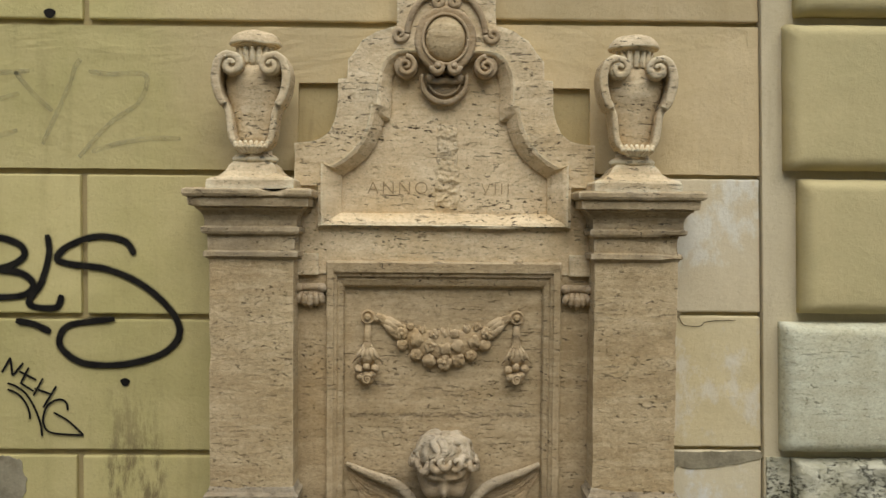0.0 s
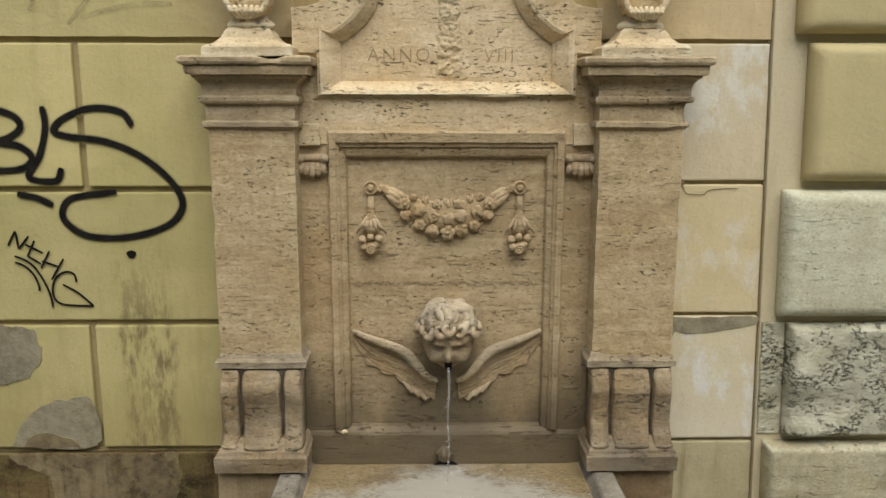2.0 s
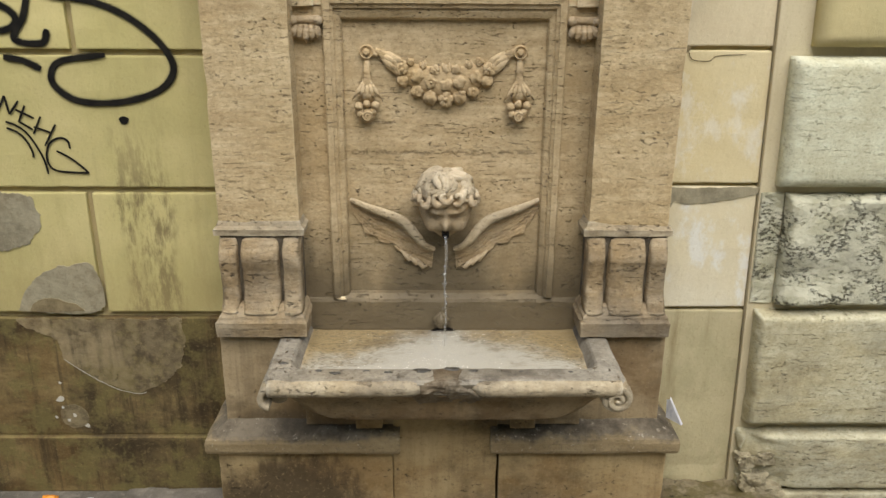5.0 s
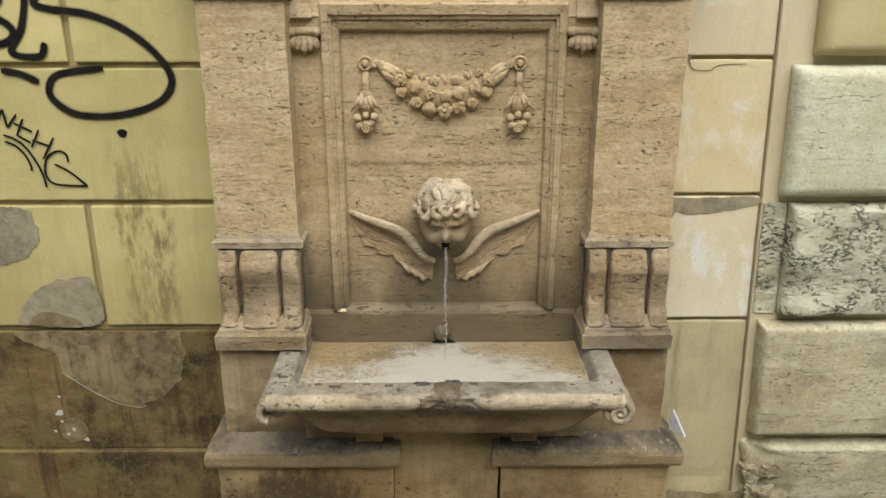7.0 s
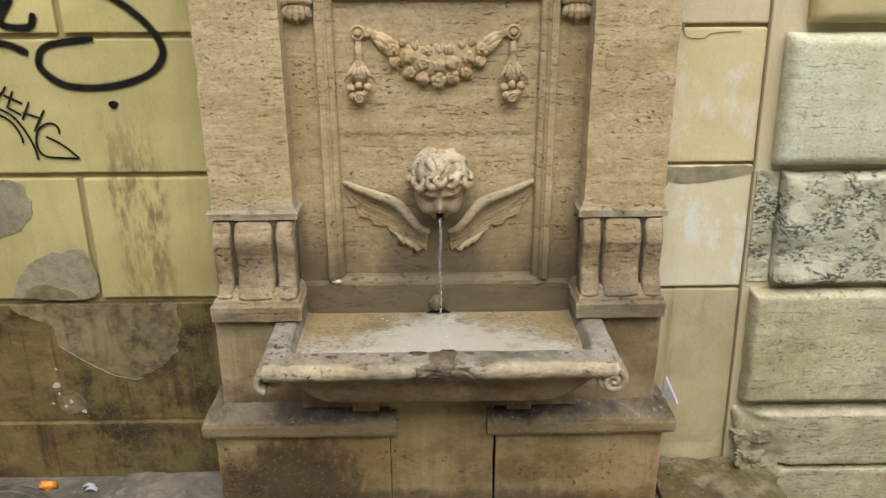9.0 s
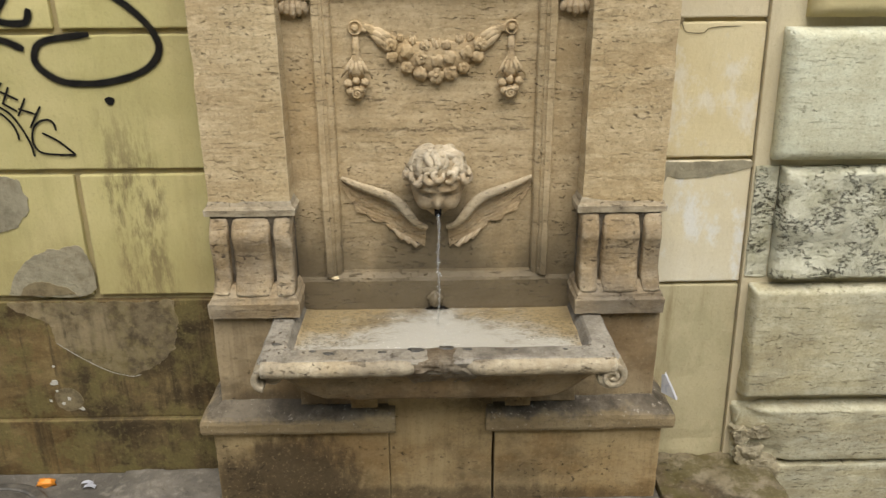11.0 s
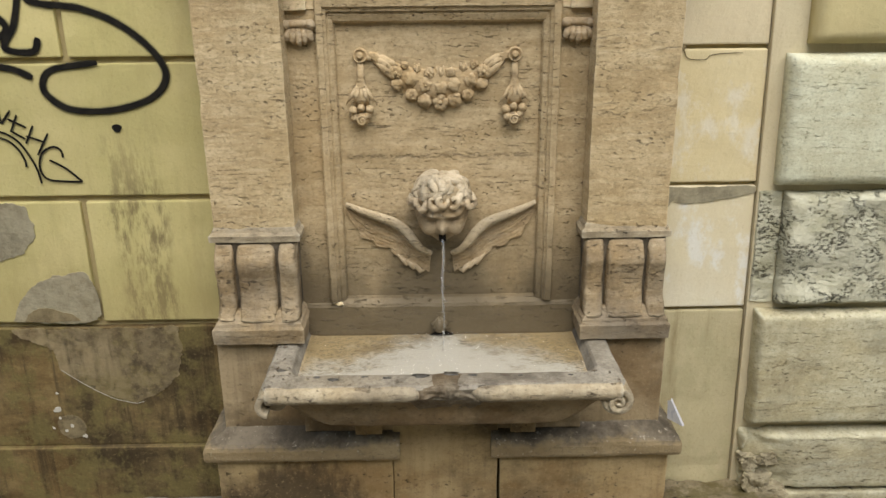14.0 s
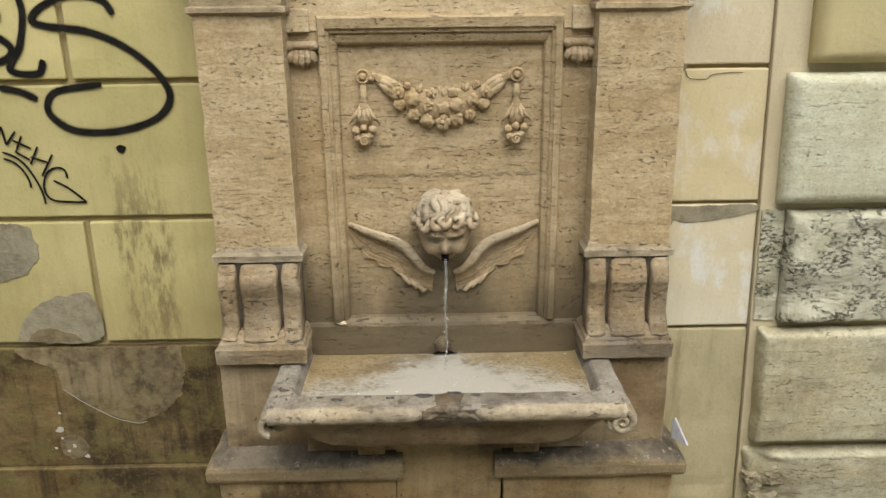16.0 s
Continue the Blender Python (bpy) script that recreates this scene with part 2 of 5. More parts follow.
def worn(bm, step=0.025, amp=0.0012, chip=0.004, seed=0.0):
    """Cuts long edges short and shifts the corners a little, more at scattered chips."""
    for _ in range(6):
        far = [e for e in bm.edges if e.calc_length() > step]
        if not far:
            break
        bmesh.ops.subdivide_edges(bm, edges=far, cuts=1, use_grid_fill=True)
    for v in bm.verts:
        p = v.co + Vector((seed, seed * 0.7, 0))
        n = noise.noise_vector(p * 22) * amp
        hit = noise.noise(p * 9 + Vector((5, 1, 2)))
        if hit > 0.35 and len(v.link_faces) > 0:
            n -= v.normal * chip * (hit - 0.35) * 2
        v.co += n
    return bm


def rings(bm, loops, close=True, cap=True):
    made = [[bm.verts.new(p) for p in loop] for loop in loops]
    n = len(made[0])
    for a, b in zip(made, made[1:]):
        for i in range(n if close else n - 1):
            j = (i + 1) % n
            bm.faces.new((a[i], a[j], b[j], b[i]))
    if cap and close:
        bm.faces.new(made[0])
        bm.faces.new(made[-1])
    return made


def courses(x0, x1, y_face, y_back, profile):
    """A mitred moulding round three sides of a pier: (offset, z) pairs from bottom to top."""
    bm = bmesh.new()
    rings(bm, [[(x0 - o, y_back, z), (x0 - o, y_face - o, z), (x1 + o, y_face - o, z), (x1 + o, y_back, z)] for o, z in profile])
    return bm


def plate(outer, hole, y0, y1):
    """A slab between y0 (front) and y1 with an outline and perhaps one hole, both given as (x, z)."""
    bm = bmesh.new()
    edges = []
    for loop in (outer, hole):
        vs = [bm.verts.new((x, y0, z)) for x, z in loop]
        edges += [bm.edges.new((a, b)) for a, b in zip(vs, vs[1:] + vs[:1])] if vs else []
    bmesh.ops.triangle_fill(bm, edges=edges, use_beauty=True)
    back = bmesh.ops.extrude_face_region(bm, geom=bm.faces[:])
    bmesh.ops.translate(bm, vec=(0, y1 - y0, 0), verts=[g for g in back["geom"] if isinstance(g, bmesh.types.BMVert)])
    return bm


def mirror(half):
    """The closed outline of a half outline that runs from the axis to the axis."""
    return half + [(-x, z) for x, z in reversed(half) if x > 1e-6]


def tube(bm, pts, radii, n=10, flat=1.0):
    """A round bar along points; flat squeezes it in y."""
    pts = [Vector(p) for p in pts]
    loops = []
    for i, p in enumerate(pts):
        d = (pts[min(i + 1, len(pts) - 1)] - pts[max(i - 1, 0)]).normalized()
        u = d.cross(Vector((0, 1, 0)))
        u = u.normalized() if u.length > 1e-3 else Vector((1, 0, 0))
        w = d.cross(u).normalized()
        r = radii[i] if isinstance(radii, (list, tuple)) else radii
        loop = [p + (u * math.cos(a) + w * math.sin(a)) * r for a in [2 * math.pi * k / n for k in range(n)]]
        loops.append([Vector((q.x, p.y + (q.y - p.y) * flat, q.z)) for q in loop])
    rings(bm, loops)


def band(bm, pts, width, front, back, soft=0.005):
    """A carved strap along (x, z) points: flat face at y = front, rounded shoulders, sides back to y = back."""
    loops = []
    n = len(pts)
    for i, (x, z) in enumerate(pts):
        dx, dz = pts[min(i + 1, n - 1)][0] - pts[max(i - 1, 0)][0], pts[min(i + 1, n - 1)][1] - pts[max(i - 1, 0)][1]
        q = math.hypot(dx, dz) or 1
        w = (width[i] if isinstance(width, (list, tuple)) else width) / 2
        e = min(soft, w * 0.7)
        loops.append([(x - dz / q * o, y, z + dx / q * o) for o, y in ((-w, back), (-w, front + e), (-w + e * 0.35, front + e * 0.3), (-w + e, front), (w - e, front), (w - e * 0.35, front + e * 0.3), (w, front + e), (w, back))])
    rings(bm, loops)


def flat(pts):
    return [(p[0], p[2]) for p in pts]


def ball(bm, c, r, sx=1.0, sy=1.0, sz=1.0, u=12, v=8, lump=0.0):
    made = bmesh.ops.create_uvsphere(bm, u_segments=u, v_segments=v, radius=1.0)
    for q in made["verts"]:
        k = 1 + (lump * noise.noise(q.co * 2.2 + Vector(c) * 31) if lump else 0)
        q.co = Vector((q.co.x * r * sx * k, q.co.y * r * sy * k, q.co.z * r * sz * k)) + Vector(c)


def spiral(cx, cz, y, r0, turns, start, sense=1, n=28, inner=0.25):
    """Points of a volute, from the outside in."""
    return [(cx + r0 * (1 - (1 - inner) * k / n) * math.cos(start + sense * turns * 2 * math.pi * k / n), y, cz + r0 * (1 - (1 - inner) * k / n) * math.sin(start + sense * turns * 2 * math.pi * k / n)) for k in range(n + 1)]


def smooth_line(pts, n=10):
    out = []
    for i in range(len(pts) - 1):
        p0, p1, p2, p3 = pts[max(i - 1, 0)], pts[i], pts[i + 1], pts[min(i + 2, len(pts) - 1)]
        for k in range(n):
            t = k / n
            out.append(tuple(0.5 * (2 * b + (c - a) * t + (2 * a - 5 * b + 4 * c - d) * t * t + (3 * b - a - 3 * c + d) * t ** 3) for a, b, c, d in zip(p0, p1, p2, p3)))
    return out + [tuple(pts[-1])]


# ---------- more materials ----------
def plaster(name, a, b, stain, streak=0.3, patch=(0.5, 0.5, 0.45), patch_amt=0.0, tint=0.08, drip=False):
    m = Mat(name, 0.88, 0.2)
    big = m.noise((1.2, 1.2, 1.2), 1.8, 6, 0.6, (2, 0, 1))
    c = m.mix(m.ramp(big, 0.36, 0.64), a, b)
    run = m.noise((13, 13, 1.4), 1.3, 6, 0.65, (5, 0, 0))
    c = m.mix(m.ramp(run, 0.5, 0.74, 0, streak), c, stain)
    if patch_amt:
        c = m.mix(m.ramp(m.random(), 0.15, 0.95, 0, 0.6), c, (patch[0] * 0.95, patch[1] * 0.93, patch[2] * 0.86))
        p = m.ramp(m.noise((4.2, 4.2, 2.6), 1.6, 7, 0.66, (8, 3, 6)), 0.50, 0.60, 0, patch_amt)
        c = m.mix(p, c, patch)
    if drip:
        warm = m.math("ADD", m.axis(0), m.math("MULTIPLY", m.math("SUBTRACT", m.noise((2, 2, 2), 1.6, 5), 0.5), 0.5))
        c = m.mix(m.math("MULTIPLY", m.ramp(warm, -0.95, -0.45), m.ramp(m.axis(2), 1.55, 1.85, 0.15, 0.9)), c, (0.55, 0.44, 0.25))
        x = m.math("ADD", m.axis(0), m.math("MULTIPLY", m.math("SUBTRACT", m.noise((3, 3, 5), 1.6, 4), 0.5), 0.12))
        zone = m.math("MULTIPLY", m.ramp(x, -0.965, -0.93), m.ramp(x, -0.76, -0.82))
        zone = m.math("MULTIPLY", zone, m.ramp(m.axis(2), 1.28, 0.90))
        grit = m.ramp(m.noise((26, 26, 7), 1.4, 7, 0.75, (1, 1, 7)), 0.42, 0.62)
        c = m.mix(m.math("MULTIPLY", m.math("MULTIPLY", zone, grit), 0.8), c, (0.15, 0.115, 0.055))
        dirt = m.ramp(m.math("ADD", m.axis(2), m.math("MULTIPLY", m.noise((7, 7, 2), 1.5, 6, 0.7), 0.5)), 1.15, 0.85, 0, 0.45)
        c = m.mix(dirt, c, (0.30, 0.235, 0.10))
    speck = m.noise((80, 80, 80), 1.4, 4, 0.65, (2, 3, 9))
    c = m.mix(m.ramp(speck, 0.55, 0.72, 0, 0.35), c, stain)
    r = m.ramp(m.random(), 0, 1, 1 - tint, 1 + tint)
    v = m.t.nodes.new("ShaderNodeVectorMath")
    v.operation = "SCALE"
    m.link(c, v.inputs[0])
    m.link(r, v.inputs["Scale"])
    m.color(v.outputs[0])
    m.bump((m.noise((4, 4, 4), 1.5, 4, 0.6), 0.005), (m.noise((55, 55, 55), 1.5, 5, 0.7), 0.0016))
    return m.m


STUCCO = plaster("yellow stucco", (0.475, 0.421, 0.178), (0.562, 0.486, 0.227), (0.356, 0.292, 0.130), 0.35, drip=True)
STUCCO_TAN = plaster("tan stucco", (0.50, 0.40, 0.22), (0.57, 0.46, 0.27), (0.40, 0.29, 0.14), 0.3)
STUCCO_PALE = plaster("pale ochre stucco", (0.65, 0.59, 0.43), (0.665, 0.57, 0.345), (0.50, 0.42, 0.25), 0.2, (0.72, 0.71, 0.64), 0.85, 0.03)
STUCCO_WHITE = plaster("whitewashed stucco repair", (0.68, 0.61, 0.44), (0.65, 0.56, 0.37), (0.50, 0.42, 0.27), 0.15, (0.74, 0.72, 0.61), 0.8, 0.03)
STUCCO_OCHRE = plaster("bright ochre stucco", (0.635, 0.535, 0.305), (0.665, 0.57, 0.345), (0.50, 0.41, 0.23), 0.15, (0.72, 0.69, 0.60), 0.55, 0.03)
STUCCO_FOOT = plaster("green-stained pale stucco", (0.46, 0.405, 0.245), (0.53, 0.46, 0.285), (0.24, 0.19, 0.09), 0.8, (0.38, 0.345, 0.20), 0.5, 0.03)
STUCCO_QUOIN = plaster("ochre stucco on quoins", (0.47, 0.41, 0.21), (0.53, 0.45, 0.235), (0.4, 0.33, 0.17), 0.2)
STUCCO_BASE = soiled("soiled stucco", (0.160, 0.113, 0.047), (0.275, 0.200, 0.086), (0.036, 0.025, 0.012), 0.85, (0.150, 0.122, 0.044), 0.25, blots=((-0.86, 0.42, 0.14, 0.20, 0.7), (-0.80, 0.05, 0.35, 0.14, 0.6), (-1.15, 0.56, 0.3, 0.05, 0.5)), runs=0.8)
JOINT = plaster("soiled joint mortar", (0.36, 0.30, 0.15), (0.43, 0.35, 0.18), (0.2, 0.15, 0.08), 0.5)
BAND = plaster("pale joint render", (0.52, 0.45, 0.29), (0.58, 0.51, 0.34), (0.36, 0.29, 0.17), 0.3)
QUOIN_STONE = travertine("pale green-grey travertine", (0.70, 0.72, 0.55), (0.65, 0.65, 0.48), (0.57, 0.55, 0.385), 0.6, relief=0.35)
QUOIN_LOW = travertine("soiled pale travertine", (0.640, 0.620, 0.450), (0.575, 0.540, 0.375), (0.455, 0.405, 0.250), 0.9, soot=0.32, relief=0.6)
ROCK = Mat("rough porous travertine", 0.9, 0.2)
c = ROCK.mix(ROCK.ramp(ROCK.noise((5, 5, 7), 1.6, 6, 0.65), 0.35, 0.65), (0.46, 0.44, 0.30), (0.68, 0.66, 0.50))
pore = ROCK.math("MULTIPLY", ROCK.ramp(ROCK.noise((50, 50, 100), 1.4, 6, 0.72), 0.49, 0.60), ROCK.ramp(ROCK.noise((6, 6, 10), 1.5, 6, 0.72, (2, 7, 2)), 0.46, 0.58))
ROCK.color(ROCK.mix(ROCK.math("MULTIPLY", pore, 0.85), c, (0.085, 0.075, 0.045)))
ROCK.bump((ROCK.noise((26, 26, 34), 1.5, 6, 0.7), 0.012), (ROCK.math("SUBTRACT", 1.0, pore), 0.01))
ROCK = ROCK.m

ROCK_BROWN = soiled("broken brown stone", (0.20, 0.165, 0.095), (0.36, 0.315, 0.205), (0.06, 0.047, 0.027), 0.75)

# ---------- setting ----------
FLOOR_Z = -0.036


def ground_material(name="worn grey paving", k=1.0):
    m = Mat(name, 0.75, 0.35)
    c = m.mix(m.ramp(m.noise((3, 3, 3), 1.6, 7, 0.65), 0.35, 0.68), (0.05 * k, 0.044 * k, 0.034 * k), (0.105 * k, 0.092 * k, 0.072 * k))
    c = m.mix(m.ramp(m.noise((30, 30, 30), 1.2, 5, 0.7), 0.5, 0.7, 0, 0.5), c, (0.15 * k, 0.135 * k, 0.105 * k))
    m.color(c)
    m.bump((m.noise((12, 12, 12), 1.4, 6, 0.7), 0.01), (m.noise((80, 80, 80), 1.0, 4, 0.6), 0.003))
    return m.m


PAVING = ground_material("worn paving", 1.7)
PAVING_PALE = ground_material("pale worn paving", 2.0)
bm = bmesh.new()
rings(bm, [[(x, -400, z), (x, 0.6, z)] for x, z in ((-400, FLOOR_Z), (-3, FLOOR_Z), (1.02, FLOOR_Z), (1.10, -0.24), (400, -0.24))], close=False)
tagged(part("ground", bm, PAVING), "worn grey street paving at the foot of the wall", "ground", kind="structure")

wall_n = tagged(part("wall_north", box(-9, 0.9, 0.016, 0.5, FLOOR_Z, 9, 0), JOINT), "yellow stucco wall with sunken block joints", "wall", kind="structure")
wall_q = tagged(part("wall_corner", box(0.9035, 4.0, -0.012, 0.5, -0.3, 9, 0.003), BAND), "quoined wall strip of stucco and travertine blocks", "wall", kind="structure")
# added wall, never in view: closes the street and keeps low sky light off
wall_s = tagged(part("wall_south", box(-30, 30, -9.5, -9.0, FLOOR_Z, 7.5, 0.02), BAND), "added unseen wall that closes the street and blocks the low sky", "wall", kind="structure")


def block(x0, x1, z0, z1, y=0.0, material=None, parent=None, back=0.03, seed=0.0):
    bm = box(x0, x1, y, back, z0, z1, 0.005)
    worn(bm, 0.06, 0.0016, 0.004, seed)
    return part("stucco_block", bm, material or STUCCO, parent or wall_n)


def block_shape(outline, material, seed):
    """A stucco block that is cut round the fountain's crown."""
    return part("stucco_block", worn(plate(outline, [], 0.0, 0.03), 0.06, 0.0016, 0.004, seed), material, wall_n)


rows_left = [(FLOOR_Z, 0.170, ()), (0.1705, 0.582, (-1.78,)), (0.600, 0.975, (-1.026,)), (0.992, 1.362, (-1.78,)), (1.379, 1.769, (-1.010,)), (2.200, 2.6, (-1.0,))]
for k, (z0, z1, cuts) in enumerate(rows_left):
    xs = [-3.0, *cuts, -0.1 if z0 > 2 else -0.41]
    for a, b in zip(xs, xs[1:]):
        low = k < 2
        block(a + 0.009, b - (0.009 if b in cuts else 0), z0, z1, -0.018 if k == 0 else (-0.004 if low else 0.0), STUCCO_BASE if low else STUCCO, seed=k * 3 + a)
block(-3.0, -1.789, 1.786, 2.182, seed=9)
block_shape([(-1.771, 1.786), (-0.415, 1.786), (-0.410, 2.030), (-0.1, 2.033), (-0.1, 2.182), (-1.771, 2.182)], STUCCO, 4)
block(-0.41, 0.41, 0.1, 1.4, seed=6)
block_shape([(0.410, 1.784), (0.9005, 1.784), (0.9005, 2.199), (0.1, 2.196), (0.1, 2.026), (0.405, 2.022)], STUCCO_TAN, 7)
for k, (z0, z1) in enumerate([(FLOOR_Z, 0.607), (0.619, 0.998), (1.010, 1.384), (1.396, 1.772), (2.212, 2.6)]):
    block(0.405 if z0 < 2 else 0.1, 0.9005, z0, z1, 0.0, (STUCCO_FOOT, STUCCO_PALE, STUCCO_OCHRE, STUCCO_WHITE, STUCCO_TAN)[k], seed=20 + k)


def quoin(x0, z0, z1, proud=0.055, slope=0.034, material=None, rough=0.0, seed=0.0):
    """A raised corner block with a sloped border."""
    bm = bmesh.new()
    y = -0.012
    rings(bm, [[(x0 + s, yy, z0 + s), (1.9, yy, z0 + s), (1.9, yy, z1 - s), (x0 + s, yy, z1 - s)] for s, yy in [(0, y + 0.004), (0, y - proud * 0.35)] + [(slope * (1 - math.cos(a * math.pi / 12)), y - proud * (0.35 + 0.65 * math.sin(a * math.pi / 12))) for a in range(1, 7)]])
    worn(bm, 0.02 if rough else 0.04, 0.0014 + rough * 0.1, 0.006, seed)
    if rough:
        for v in bm.verts:
            if v.co.y < y - 0.01:
                v.co.y += rough * (noise.fractal(v.co * 9, 1.0, 2.0, 5) * 0.5 + abs(noise.noise(v.co * 5)))
    return part("quoin_block", bm, material or STUCCO_QUOIN, wall_q, smooth=True)


quoin(0.990, 2.222, 2.62, seed=1)
quoin(0.960, 1.797, 2.197, seed=2)
quoin(0.998, 1.398, 1.772, seed=3)
quoin(0.945, 1.008, 1.372, material=QUOIN_STONE, seed=4)
quoin(0.978, 0.640, 0.985, 0.06, 0.02, ROCK, 0.03, 5)
quoin(0.926, 0.235, 0.618, 0.055, 0.02, QUOIN_LOW, 0.0025, 6)
part("quoin_block", worn(box(0.909, 0.974, -0.019, 0.0, 0.640, 0.985, 0.003), 0.012, 0.003, 0.008, 3), ROCK, wall_q)
low = quoin(0.918, -0.003, 0.205, 0.060, 0.016, QUOIN_LOW, 0.003, 7)
for v in low.data.vertices:
    near = max(0.0, min(1.0, (1.075 - 0.25 * (v.co.z - 0.1) - v.co.x) / 0.11))
    if near and v.co.y < -0.02:
        v.co.y += near * (0.036 + 0.030 * noise.fractal(v.co * 16, 1.0, 2.0, 4))
        v.co.x += near * 0.020 * noise.noise(v.co * 26)
        v.co.z += near * 0.016 * noise.noise(v.co * 21 + Vector((4, 0, 0)))
for x, y, z, r in ((0.972, -0.052, 0.020, 0.046), (1.016, -0.066, -0.022, 0.050), (0.945, -0.040, 0.095, 0.034), (1.000, -0.052, 0.110, 0.030)):
    bm = bmesh.new()
    made = bmesh.ops.create_icosphere(bm, subdivisions=4, radius=1.0)
    for v in made["verts"]:
        d = v.co.copy()
        k = 1 + 0.45 * noise.noise(d * 1.6 + Vector((x * 40, z * 40, 1))) + 0.18 * noise.noise(d * 5 + Vector((z * 30, 2, x * 9)))
        d = Vector([max(-0.72, min(0.72, q)) for q in d])
        v.co = Vector((x + d.x * r * k * 1.2, y + d.y * r * k * 0.7, z + d.z * r * k))
    part("broken_stone", bm, ROCK_BROWN, wall_q, "broken brown corner stone")
quoin(1.03, -0.3, -0.010, 0.056, 0.008, QUOIN_LOW, 0.004, 8)


# the corner strip has a slight batter: it spreads towards its foot
def batter(z):
    return (1.385 - z) * 0.030


for ob in [wall_n, wall_q] + list(wall_n.children) + list(wall_q.children):
    for v in ob.data.vertices:
        if v.co.x > 0.85:
            v.co.x += batter(v.co.z)


# ---------- fountain ----------
fountain = thing("wall_fountain", "carved travertine wall fountain with basin, pilasters and pediment", "fountain")

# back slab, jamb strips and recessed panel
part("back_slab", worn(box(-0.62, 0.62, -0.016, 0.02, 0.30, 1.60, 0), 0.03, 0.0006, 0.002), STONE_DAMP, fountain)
frieze = part("frieze", worn(plate([(-0.41, 1.50), (0.41, 1.50), (0.41, 1.743), (0.342, 1.743), (0.342, 1.634), (-0.342, 1.634), (-0.342, 1.743), (-0.41, 1.743)], [], -0.046, 0.02), 0.025, 0.001, 0.003), STONE_PALE, fountain)
for s in (-1, 1):
    a, b = sorted((s * 0.318, s * 0.42))
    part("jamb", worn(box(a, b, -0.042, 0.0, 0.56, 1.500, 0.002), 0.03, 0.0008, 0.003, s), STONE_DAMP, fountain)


def frame_moulding():
    """Stepped surround of the panel: (distance from the opening, depth)."""
    prof = [(0.0, -0.012), (0.0, -0.024), (0.004, -0.034), (0.014, -0.040), (0.020, -0.040), (0.020, -0.047), (0.028, -0.050), (0.028, -0.056), (0.044, -0.058), (0.048, -0.054), (0.048, -0.03)]
    bm = bmesh.new()
    X, Z, B = 0.276, 1.462, 0.672
    rows = []
    for d, y in prof:
        rows.append([(-X - d, y, B), (-X - d, y, Z + d * 1.55), (X + d, y, Z + d * 1.55), (X + d, y, B)])
    rings(bm, rows, close=False)
    return worn(bm, 0.012, 0.0009, 0.004)


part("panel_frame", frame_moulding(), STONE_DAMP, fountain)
for s in (-1, 1):
    a, b = sorted((s * 0.345, s * 0.410))
    ear = part("frame_ear", worn(box(a, b, -0.058, -0.02, 1.497, 1.556, 0.003), 0.02, 0.0008, 0.002, s), STONE_PALE, fountain)


